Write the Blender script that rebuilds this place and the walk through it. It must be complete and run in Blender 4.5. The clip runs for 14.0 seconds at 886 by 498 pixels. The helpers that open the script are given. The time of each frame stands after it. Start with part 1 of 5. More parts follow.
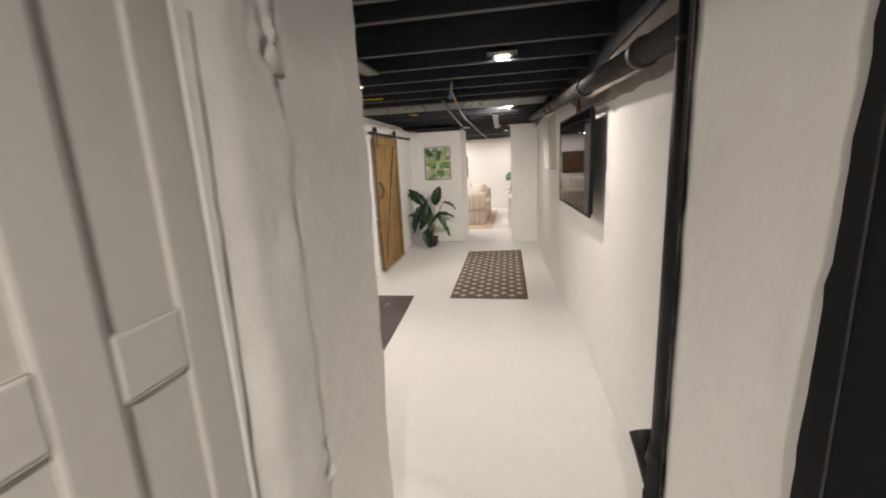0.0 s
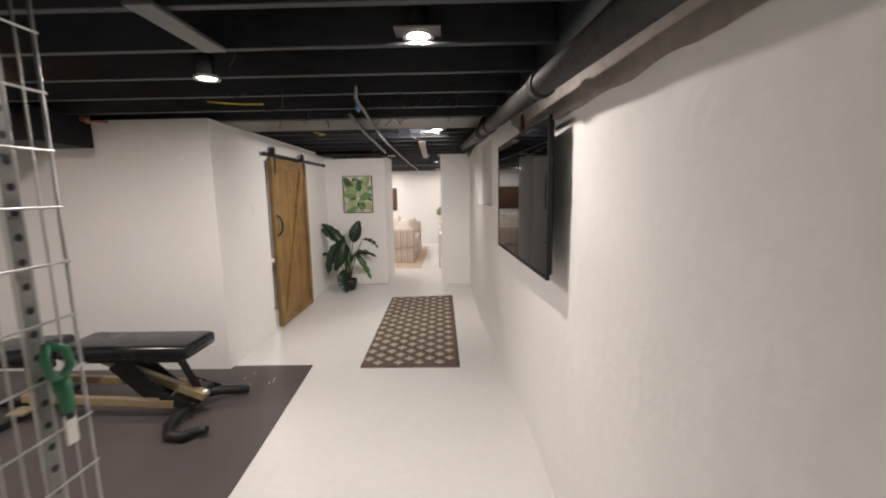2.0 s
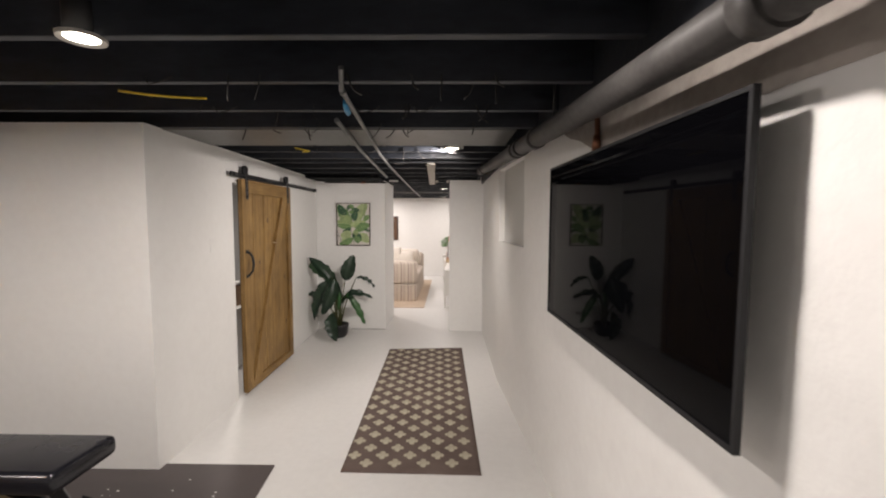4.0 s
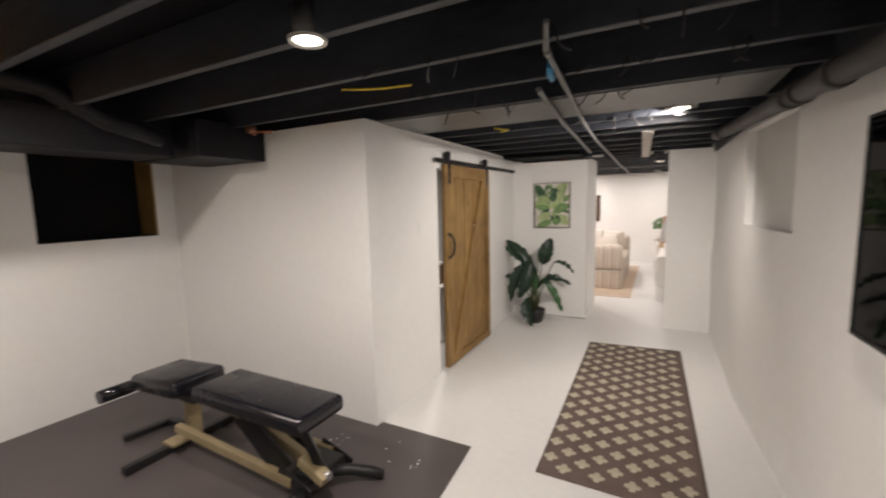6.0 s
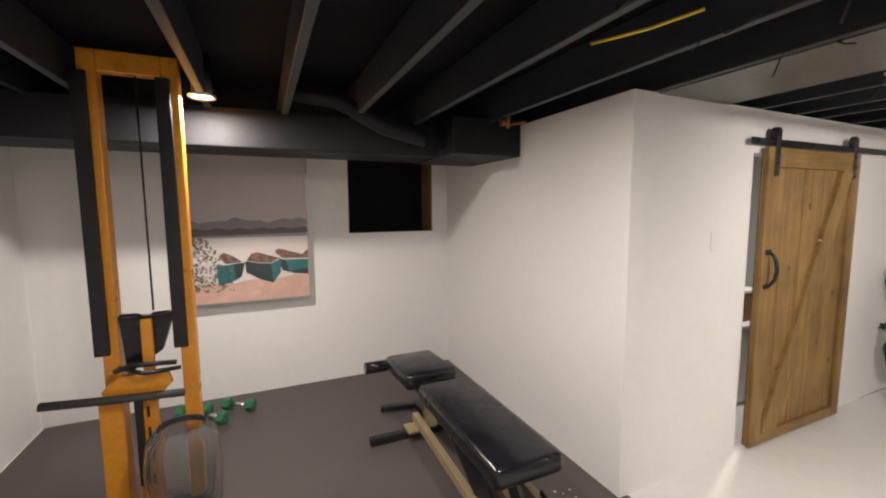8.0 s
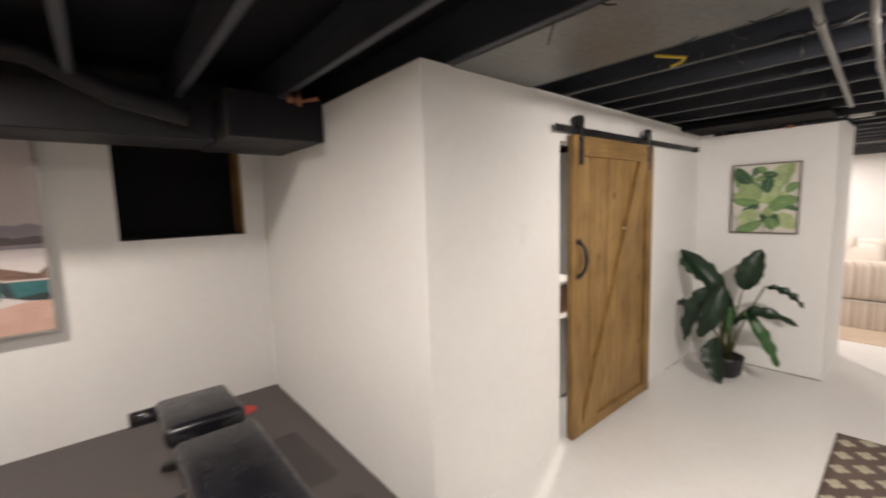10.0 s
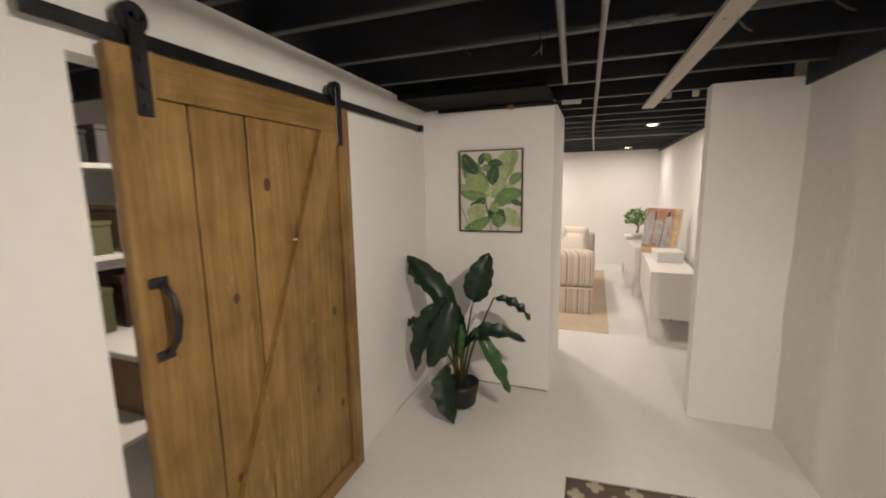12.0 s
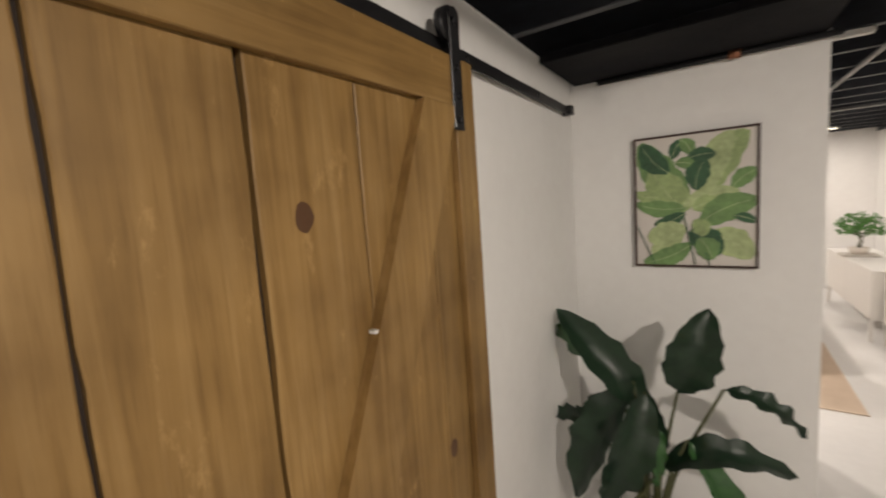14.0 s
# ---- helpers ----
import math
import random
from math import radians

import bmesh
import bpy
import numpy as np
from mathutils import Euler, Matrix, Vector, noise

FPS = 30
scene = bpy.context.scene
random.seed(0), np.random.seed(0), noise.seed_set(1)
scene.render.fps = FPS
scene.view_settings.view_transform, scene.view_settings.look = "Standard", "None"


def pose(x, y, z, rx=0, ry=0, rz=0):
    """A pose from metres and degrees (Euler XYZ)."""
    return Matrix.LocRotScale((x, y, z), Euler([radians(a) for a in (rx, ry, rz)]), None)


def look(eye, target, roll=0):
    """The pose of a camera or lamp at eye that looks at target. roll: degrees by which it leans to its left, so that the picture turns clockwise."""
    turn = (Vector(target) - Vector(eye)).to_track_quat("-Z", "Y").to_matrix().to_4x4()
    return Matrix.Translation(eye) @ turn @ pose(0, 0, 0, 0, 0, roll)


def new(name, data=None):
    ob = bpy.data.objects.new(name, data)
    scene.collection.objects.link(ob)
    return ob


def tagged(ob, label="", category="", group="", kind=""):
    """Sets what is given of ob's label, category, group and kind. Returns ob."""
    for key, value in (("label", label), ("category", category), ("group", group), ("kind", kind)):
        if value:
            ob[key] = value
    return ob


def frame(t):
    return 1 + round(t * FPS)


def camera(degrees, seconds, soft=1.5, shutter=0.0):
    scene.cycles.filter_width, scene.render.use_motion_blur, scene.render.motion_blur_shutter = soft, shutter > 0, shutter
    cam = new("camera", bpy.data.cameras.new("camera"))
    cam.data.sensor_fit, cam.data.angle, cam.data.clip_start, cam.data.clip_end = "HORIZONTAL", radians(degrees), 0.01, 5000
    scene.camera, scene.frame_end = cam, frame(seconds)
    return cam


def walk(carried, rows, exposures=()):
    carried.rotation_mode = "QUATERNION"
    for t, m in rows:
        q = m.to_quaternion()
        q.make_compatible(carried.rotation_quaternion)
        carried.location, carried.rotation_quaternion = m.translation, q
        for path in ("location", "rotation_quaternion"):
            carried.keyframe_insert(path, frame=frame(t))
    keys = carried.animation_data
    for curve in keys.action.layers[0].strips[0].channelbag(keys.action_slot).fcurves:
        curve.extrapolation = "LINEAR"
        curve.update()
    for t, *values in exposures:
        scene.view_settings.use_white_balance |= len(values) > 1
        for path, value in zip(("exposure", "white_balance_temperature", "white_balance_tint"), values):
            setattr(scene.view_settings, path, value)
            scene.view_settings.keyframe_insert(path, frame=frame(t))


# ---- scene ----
cam = camera(94.5, 14.0, soft=2.0, shutter=0.5)
PATH = [
    (0, (1.147, 0.364, 1.615), (0.794, 2.288, 1.199), -2.9),
    (0.5, (1.22, 0.561, 1.593), (0.937, 2.491, 1.152), -3.9),
    (1, (1.218, 0.805, 1.562), (1.181, 2.762, 1.149), -3.2),
    (1.5, (1.163, 1.086, 1.596), (1.283, 3.052, 1.251), -1.6),
    (2, (1.193, 1.415, 1.599), (1.162, 3.396, 1.325), -1.0),
    (2.5, (1.185, 1.721, 1.582), (1.143, 3.707, 1.349), -0.2),
    (2.7, (1.169, 1.858, 1.596), (1.178, 3.847, 1.381), -0.0),
    (4.8, (1.02, 2.583, 1.69), (0.865, 4.573, 1.554), 1.0),
    (5, (1.012, 2.604, 1.699), (0.713, 4.576, 1.551), 0.6),
    (5.5, (0.962, 2.628, 1.713), (0.341, 4.519, 1.514), -0.5),
    (6, (0.974, 2.675, 1.676), (0.045, 4.432, 1.446), -1.3),
    (6.5, (0.949, 2.778, 1.635), (-0.3, 4.321, 1.392), -1.4),
    (7, (0.789, 2.945, 1.671), (-0.751, 4.204, 1.469), -0.5),
    (7.2, (0.731, 3.011, 1.692), (-0.909, 4.135, 1.476), -0.3),
    (9.3, (0.755, 3.54, 1.594), (-1.115, 4.226, 1.414), 0.0),
    (9.5, (0.747, 3.608, 1.601), (-1.039, 4.485, 1.396), -0.5),
    (10, (0.621, 3.871, 1.623), (-0.904, 5.147, 1.406), -1.7),
    (10.5, (0.566, 4.17, 1.622), (-0.624, 5.755, 1.353), -1.3),
    (11, (0.618, 4.583, 1.61), (-0.265, 6.353, 1.312), -0.8),
    (11.5, (0.575, 4.962, 1.627), (-0.162, 6.798, 1.335), -0.6),
    (12, (0.404, 5.383, 1.63), (-0.288, 7.235, 1.329), -0.9),
    (12.5, (0.27, 5.776, 1.641), (-0.496, 7.603, 1.366), -1.3),
    (13, (0.048, 6.003, 1.634), (-0.709, 7.836, 1.378), -1.8),
    (13.5, (-0.186, 6.188, 1.667), (-1.050, 7.973, 1.413), -2.9),
    (14, (-0.253, 6.257, 1.656), (-1.379, 7.895, 1.437), -4.0),
]
EXPOSURES = [(0, 0.12, 6400, 9), (1.5, 0.08, 6300, 10), (2.7, 0.0, 6200, 10.5), (4.8, 0.08, 6250, 10.5), (7.2, 0.2, 6350, 10.5), (9.5, 0.36, 6300, 10.5), (10.5, 0.22, 6450, 9.5), (11.5, -0.10, 6750, 8), (12.5, -0.05, 6850, 9), (14, 0.02, 6550, 8.5)]
walk(cam, [(t, look(eye, target, roll)) for t, eye, target, roll in PATH], EXPOSURES)

# ---- light ----
world = bpy.data.worlds.new("world")
world.use_nodes = True
world.node_tree.nodes["Background"].inputs[0].default_value = (0.01, 0.01, 0.012, 1)
world.node_tree.nodes["Background"].inputs[1].default_value = 0.2
scene.world = world


def downlight_lamp(x, y, z, watts, colour, size=0.09):
    data = bpy.data.lights.new("downlight_lamp", "AREA")
    data.shape, data.size, data.energy, data.color = "DISK", size, watts, colour
    ob = new("downlight_lamp", data)
    ob.matrix_world = pose(x, y, z)
    return ob


# the recessed lights, seen ones and added unseen ones: x, y, z, watts, colour
WARM, PINK = (1.0, 0.885, 0.79), (1.0, 0.88, 0.80)
LIGHTS = [
    (1.07, 3.34, 2.285, 18, WARM), (-0.16, 3.82, 2.258, 26, WARM), (1.08, 6.0, 2.275, 36, WARM), (-1.86, 2.96, 2.258, 31, WARM),
    # added out of view behind the start, to brighten the entrance
    (1.20, -0.55, 2.285, 54, WARM),
    # two seen lamps, then three added unseen to brighten the far room
    (0.95, 10.52, 2.262, 11, PINK), (0.90, 13.5, 2.262, 11, PINK), (-0.5, 10.2, 2.285, 21, PINK), (-0.7, 11.85, 2.285, 32, PINK), (-0.9, 13.5, 2.285, 26, PINK),
]
for k, (lx, ly, lz, lw, lc) in enumerate(LIGHTS):
    if k != 2:
        downlight_lamp(lx, ly, lz - 0.012, lw, lc)
# the lamp beside the wall, its aim made up to brighten the plant corner
aimed = bpy.data.lights.new("aimed_lamp", "SPOT")
aimed.energy, aimed.color, aimed.spot_size, aimed.spot_blend, aimed.shadow_soft_size = 132, WARM, radians(152), 1.0, 0.03
new("aimed_lamp", aimed).matrix_world = look((1.08, 6.0, 2.245), (-0.40, 7.4, 0.5))
downlight_lamp(-1.12, 6.75, 2.2, 16, WARM)


# ---- materials ----
def ramp(nt, fac, stops):
    n = nt.nodes.new("ShaderNodeValToRGB")
    while len(n.color_ramp.elements) > 1:
        n.color_ramp.elements.remove(n.color_ramp.elements[-1])
    n.color_ramp.elements[0].position, n.color_ramp.elements[0].color = stops[0][0], (*stops[0][1], 1)
    for p, c in stops[1:]:
        n.color_ramp.elements.new(p).color = (*c, 1)
    nt.links.new(fac, n.inputs[0])
    return n.outputs[0]


def noise_out(nt, scale, detail=4, rough=0.55, stretch=None, coord="Object"):
    tc = nt.nodes.new("ShaderNodeTexCoord")
    out = tc.outputs[coord]
    if stretch:
        mp = nt.nodes.new("ShaderNodeMapping")
        mp.inputs["Scale"].default_value = stretch
        nt.links.new(out, mp.inputs[0])
        out = mp.outputs[0]
    n = nt.nodes.new("ShaderNodeTexNoise")
    n.inputs["Scale"].default_value, n.inputs["Detail"].default_value, n.inputs["Roughness"].default_value = scale, detail, rough
    nt.links.new(out, n.inputs["Vector"])
    return n.outputs[0]


def mix(nt, fac, a, b, mode="MIX"):
    n = nt.nodes.new("ShaderNodeMix")
    n.data_type, n.blend_type = "RGBA", mode
    for sock, v in ((n.inputs[0], fac), (n.inputs[6], a), (n.inputs[7], b)):
        if isinstance(v, (int, float)):
            sock.default_value = v
        elif isinstance(v, tuple):
            sock.default_value = (*v, 1) if len(v) == 3 else v
        else:
            nt.links.new(v, sock)
    return n.outputs[2]


def material(name, dark, light, rough=0.6, metal=0.0, big=1.5, small=40, bump=0.1, bump_scale=60, bump_dist=0.004, stretch=None, rough_var=0.1, vary=0.0, spec=0.5):
    """Two tones mixed by a wide and a fine noise, with a fine relief."""
    m = bpy.data.materials.new(name)
    m.use_nodes = True
    nt = m.node_tree
    b = nt.nodes["Principled BSDF"]
    wide = noise_out(nt, big, 5, stretch=stretch)
    fine = noise_out(nt, small, 3, stretch=stretch)
    both = mix(nt, 0.4, wide, fine)
    col = ramp(nt, both, [(0.32, dark), (0.68, light)])
    if vary:
        info = nt.nodes.new("ShaderNodeObjectInfo")
        rr = ramp(nt, info.outputs["Random"], [(0, (1 - vary,) * 3), (1, (1 + vary * 0.3,) * 3)])
        col = mix(nt, 1.0, col, rr, "MULTIPLY")
    nt.links.new(col, b.inputs["Base Color"])
    b.inputs["Metallic"].default_value = metal
    b.inputs["Specular IOR Level"].default_value = spec
    rv = ramp(nt, wide, [(0.3, (max(rough - rough_var, 0.02),) * 3), (0.7, (min(rough + rough_var, 1),) * 3)])
    nt.links.new(rv, b.inputs["Roughness"])
    if bump:
        bn = nt.nodes.new("ShaderNodeBump")
        bn.inputs["Strength"].default_value, bn.inputs["Distance"].default_value = bump, bump_dist
        nt.links.new(noise_out(nt, bump_scale, 6, 0.6, stretch=stretch), bn.inputs["Height"])
        nt.links.new(bn.outputs[0], b.inputs["Normal"])
    return m


def plaster(name, dark, light, rough, b1, b2, s1=2.5, s2=26):
    """White paint on an uneven wall: broad waves and a fine stipple."""
    m = material(name, dark, light, rough, bump=0, big=1.2, small=18, spec=0.35, rough_var=0.03)
    nt = m.node_tree
    b = nt.nodes["Principled BSDF"]
    b1n, b2n = nt.nodes.new("ShaderNodeBump"), nt.nodes.new("ShaderNodeBump")
    b1n.inputs["Strength"].default_value, b1n.inputs["Distance"].default_value = b1, 0.06
    b2n.inputs["Strength"].default_value, b2n.inputs["Distance"].default_value = b2, 0.006
    nt.links.new(noise_out(nt, s1, 6, 0.55), b1n.inputs["Height"])
    nt.links.new(noise_out(nt, s2, 5, 0.6), b2n.inputs["Height"])
    nt.links.new(b1n.outputs[0], b2n.inputs["Normal"])
    nt.links.new(b2n.outputs[0], b.inputs["Normal"])
    return m


WALL = plaster("white_wall_paint", (0.80, 0.79, 0.77), (0.85, 0.845, 0.825), 0.62, 0.05, 0.05)
STONE_WALL = plaster("white_painted_masonry", (0.78, 0.765, 0.745), (0.84, 0.83, 0.81), 0.6, 0.34, 0.06, 2.0, 9)
JAMB = plaster("rough_white_plaster", (0.74, 0.725, 0.69), (0.84, 0.83, 0.80), 0.6, 0.34, 0.09, 3.0, 14)
FLOOR = plaster("white_floor_paint", (0.69, 0.68, 0.66), (0.76, 0.75, 0.73), 0.36, 0.03, 0.05, 1.2, 9)
BLACK_WOOD = material("black_painted_joist", (0.012, 0.014, 0.019), (0.040, 0.045, 0.057), 0.5, big=3, small=30, bump=0.35, bump_scale=18, stretch=(0.3, 1, 1), bump_dist=0.01)
BLACK_DECK = material("black_painted_subfloor", (0.004, 0.004, 0.005), (0.011, 0.011, 0.014), 0.8, big=2, bump=0.2, spec=0.15)
BLACK_METAL = material("black_painted_metal", (0.006, 0.006, 0.007), (0.014, 0.014, 0.016), 0.55, spec=0.3, big=8, bump=0.1, bump_scale=90)
BLACK_DUCT = material("black_painted_sheet_metal", (0.008, 0.008, 0.010), (0.019, 0.019, 0.023), 0.55, big=2, bump=0.12, bump_scale=10, spec=0.25)
PAN = material("grey_panel_finish", (0.10, 0.10, 0.10), (0.2, 0.2, 0.195), 0.45, 0.3, big=2, bump=0.2, bump_scale=8)
GALV = material("galvanised_conduit", (0.16, 0.16, 0.16), (0.30, 0.30, 0.29), 0.45, 0.6, big=6, bump=0.1)
PIPE_GREY = material("dark_grey_drain_pipe", (0.030, 0.028, 0.027), (0.07, 0.066, 0.063), 0.55, 0.0, big=4, bump=0.15, bump_scale=30, spec=0.2)
RUBBER = material("dark_rubber_mat", (0.064, 0.053, 0.052), (0.100, 0.084, 0.082), 0.5, big=1.5, small=250, bump=0.3, bump_scale=300, bump_dist=0.002)
PALE_WOOD = material("pale_lumber", (0.42, 0.38, 0.33), (0.58, 0.55, 0.5), 0.6, big=2, small=30, stretch=(6, 0.6, 6), bump=0.1)


# ---- mesh helpers ----
def box(bm, x0, y0, z0, x1, y1, z1, bevel=0.0, seg=2):
    vs = [bm.verts.new((x, y, z)) for x in (x0, x1) for y in (y0, y1) for z in (z0, z1)]
    fs = [bm.faces.new([vs[i] for i in q]) for q in ((0, 1, 3, 2), (4, 6, 7, 5), (0, 4, 5, 1), (2, 3, 7, 6), (0, 2, 6, 4), (1, 5, 7, 3))]
    if bevel:
        es = list({e for f in fs for e in f.edges})
        bmesh.ops.bevel(bm, geom=es, offset=bevel, segments=seg, affect="EDGES", profile=0.5)
    return bm


def tube(bm, pts, r, seg=12, caps=True):
    """A round bar along a line of points; r: a radius or one for each point."""
    pts = [Vector(p) for p in pts]
    rs = r if isinstance(r, (list, tuple)) else [r] * len(pts)
    rings, up = [], None
    for i, p in enumerate(pts):
        d = (pts[min(i + 1, len(pts) - 1)] - pts[max(i - 1, 0)]).normalized()
        if up is None:
            up = d.cross(Vector((0, 0, 1)))
            if up.length < 0.1:
                up = d.cross(Vector((0, 1, 0)))
        up = (up - d * up.dot(d)).normalized()
        side = d.cross(up)
        rings.append([bm.verts.new(p + (up * math.cos(a) + side * math.sin(a)) * rs[i]) for a in (2 * math.pi * k / seg for k in range(seg))])
    for a, b in zip(rings, rings[1:]):
        for k in range(seg):
            f = bm.faces.new((a[k], a[(k + 1) % seg], b[(k + 1) % seg], b[k]))
            f.smooth = True
    if caps:
        bm.faces.new(rings[0][::-1])
        bm.faces.new(rings[-1])
    return bm


def bar(bm, p0, p1, w, h, bevel=0.0):
    """A square bar from p0 to p1, w wide across and h high."""
    p0, p1 = Vector(p0), Vector(p1)
    d = (p1 - p0).normalized()
    side = d.cross(Vector((0, 0, 1)))
    side = side.normalized() if side.length > 0.05 else Vector((1, 0, 0))
    up = side.cross(d).normalized()
    vs = [bm.verts.new(p + side * (sx * w / 2) + up * (sz * h / 2)) for p in (p0, p1) for sx in (-1, 1) for sz in (-1, 1)]
    fs = [bm.faces.new([vs[i] for i in q]) for q in ((0, 1, 3, 2), (4, 6, 7, 5), (0, 4, 5, 1), (2, 3, 7, 6), (0, 2, 6, 4), (1, 5, 7, 3))]
    if bevel:
        bmesh.ops.bevel(bm, geom=list({e for f in fs for e in f.edges}), offset=bevel, segments=2, affect="EDGES", profile=0.5)
    return bm


def link(name, bm, mat, at=None):
    bmesh.ops.recalc_face_normals(bm, faces=bm.faces[:])
    me = bpy.data.meshes.new(name)
    bm.to_mesh(me)
    bm.free()
    if mat:
        me.materials.append(mat)
    ob = new(name, me)
    if at is not None:
        ob.matrix_world = at
    return ob


def part(name, bm, mat, parent, label=""):
    ob = link(name, bm, mat)
    ob.parent = parent
    if label:
        ob["label"] = label
    return ob


def thing(name, label, category, at=None, group="", kind=""):
    ob = new(name)
    ob.empty_display_size = 0.1
    if at is not None:
        ob.matrix_world = at
    return tagged(ob, label, category, group, kind)


def structure(name, bm, mat, label="", category=""):
    return tagged(link(name, bm, mat), label, category, kind="structure")


def boxed(*a, **k):
    return box(bmesh.new(), *a, **k)


def crisp(bm, limit=0.7):
    """Keep corners sharp where two faces meet at more than the limit."""
    bm.normal_update()
    for e in bm.edges:
        if len(e.link_faces) == 2 and e.calc_face_angle(0) > limit:
            e.smooth = False
    return bm


def wall_sheet(a, b, z0, z1, thick, step=0.12, rough=0.0, seed=0.0):
    """A wall whose face runs from a to b (its front to the right of that way), with an uneven front when rough is given."""
    bm = bmesh.new()
    a, b = Vector((*a, 0)), Vector((*b, 0))
    d = b - a
    n = max(1, int(d.length / step)) if rough else 1
    m = max(1, int((z1 - z0) / step)) if rough else 1
    out = Vector((d.y, -d.x, 0)).normalized()
    front, back = {}, {}
    for i in range(n + 1):
        for j in range(m + 1):
            p = a + d * i / n + Vector((0, 0, z0 + (z1 - z0) * j / m))
            k = noise.fractal(p * 2.2 + Vector((seed, 0, 0)), 1.0, 2.0, 4) * rough if rough and 0 < i < n else 0
            front[i, j] = bm.verts.new(p + out * k)
            if i in (0, n) or j in (0, m):
                back[i, j] = bm.verts.new(p - out * thick)
    for i in range(n):
        for j in range(m):
            bm.faces.new((front[i, j], front[i + 1, j], front[i + 1, j + 1], front[i, j + 1])).smooth = bool(rough)
    for i in range(n):
        for j in (0, m):
            bm.faces.new((front[i, j], back[i, j], back[i + 1, j], front[i + 1, j]))
    for j in range(m):
        for i in (0, n):
            bm.faces.new((front[i, j], front[i, j + 1], back[i, j + 1], back[i, j]))
    bm.faces.new((back[0, 0], back[n, 0], back[n, m], back[0, m])) if n == 1 and m == 1 else bm.faces.new([back[i, 0] for i in range(n + 1)] + [back[n, j] for j in range(1, m + 1)] + [back[i, m] for i in range(n - 1, -1, -1)] + [back[0, j] for j in range(m - 1, 0, -1)])
    return bm


# ---- structure ----
TOP = 2.262          # underside of the joists
DECK = 2.47          # underside of the boards above them
structure("floor", boxed(-3.6, -2.2, -0.12, 2.2, 14.8, 0.0), FLOOR, "glossy white painted concrete basement floor", "floor")
structure("ceiling", boxed(-3.6, -2.2, DECK, 2.2, 14.8, DECK + 0.08), BLACK_DECK, "black painted boards above open joists", "ceiling")


def east_face(y):
    pts = [(-2.2, 1.75), (1.2, 1.745), (2.4, 1.74), (4.0, 1.72), (5.3, 1.655), (6.6, 1.565), (8.62, 1.555)]
    for (y0, x0), (y1, x1) in zip(pts, pts[1:]):
        if y <= y1:
            return x0 + (x1 - x0) * (y - y0) / (y1 - y0)
    return pts[-1][1]


def east_wall():
    """The long masonry wall with the shallow niche of a closed-up window."""
    bm = bmesh.new()
    n0, n1, s0, s1, deep = 5.62, 6.62, 1.45, 2.16, 0.085
    ys = sorted({round(1.2 + 0.12 * i, 3) for i in range(62)} | {n0, n1, 8.62})
    ys = [y for y in ys if y <= 8.62]
    zs = sorted({round(0.12 * i, 3) for i in range(20)} | {s0, s1, DECK})

    def at(y, z, inside):
        k = 0.016 * noise.fractal(Vector((0, y, z)) * 1.4, 1.0, 2.0, 4) if z > 0.05 else 0
        return Vector((east_face(y) + k + (deep if inside else 0), y, z))

    cache = {}

    def vert(y, z, inside):
        key = (y, z, inside)
        if key not in cache:
            cache[key] = bm.verts.new(at(y, z, inside))
        return cache[key]

    def sharp(f):
        for e in f.edges:
            e.smooth = False

    for y0, y1 in zip(ys, ys[1:]):
        for z0, z1 in zip(zs, zs[1:]):
            ins = n0 <= y0 and y1 <= n1 and s0 <= z0 and z1 <= s1
            bm.faces.new([vert(y, z, ins) for y, z in ((y0, z0), (y1, z0), (y1, z1), (y0, z1))]).smooth = True
    for z0, z1 in zip(zs, zs[1:]):
        if s0 <= z0 and z1 <= s1:
            for y in (n0, n1):
                sharp(bm.faces.new((vert(y, z0, False), vert(y, z0, True), vert(y, z1, True), vert(y, z1, False))))
    for y0, y1 in zip(ys, ys[1:]):
        if n0 <= y0 and y1 <= n1:
            for z in (s0, s1):
                sharp(bm.faces.new((vert(y0, z, False), vert(y0, z, True), vert(y1, z, True), vert(y1, z, False))))
    # ends, top, bottom and back
    back = {(y, z): bm.verts.new((2.15, y, z)) for y in (ys[0], ys[-1]) for z in (zs[0], zs[-1])}
    for y in (ys[0], ys[-1]):
        bm.faces.new([vert(y, z, False) for z in zs] + [back[y, zs[-1]], back[y, zs[0]]])
    for z in (zs[0], zs[-1]):
        bm.faces.new([vert(y, z, False) for y in ys] + [back[ys[-1], z], back[ys[0], z]])
    bm.faces.new((back[ys[0], zs[0]], back[ys[-1], zs[0]], back[ys[-1], zs[-1]], back[ys[0], zs[-1]]))
    return bm


structure("wall_east", crisp(east_wall()), STONE_WALL, "uneven white painted masonry wall with a shallow window niche", "wall")
structure("wall_east_dark", boxed(1.600, -2.2, 0, 2.15, 0.98, DECK), BLACK_DECK, "black painted wall beside the entrance", "wall")
# grey sheet across the back of the niche, darker than the wall
NICHE_GREY = material("pale_grey_niche_sheet", (0.56, 0.555, 0.535), (0.63, 0.625, 0.605), 0.7, big=2, bump=0.1)
bm = bmesh.new()
vs = [bm.verts.new((east_face(y) + d, y, z)) for y in (5.625, 6.615) for d in (0.055, 0.064) for z in (1.453, 2.157)]
for q in ((0, 1, 3, 2), (4, 6, 7, 5), (0, 4, 5, 1), (2, 3, 7, 6), (0, 2, 6, 4), (1, 5, 7, 3)):
    bm.faces.new([vs[i] for i in q])
structure("trim_niche_sheet", bm, NICHE_GREY, "pale grey sheet across the back of the niche", "board")
bm = bmesh.new()
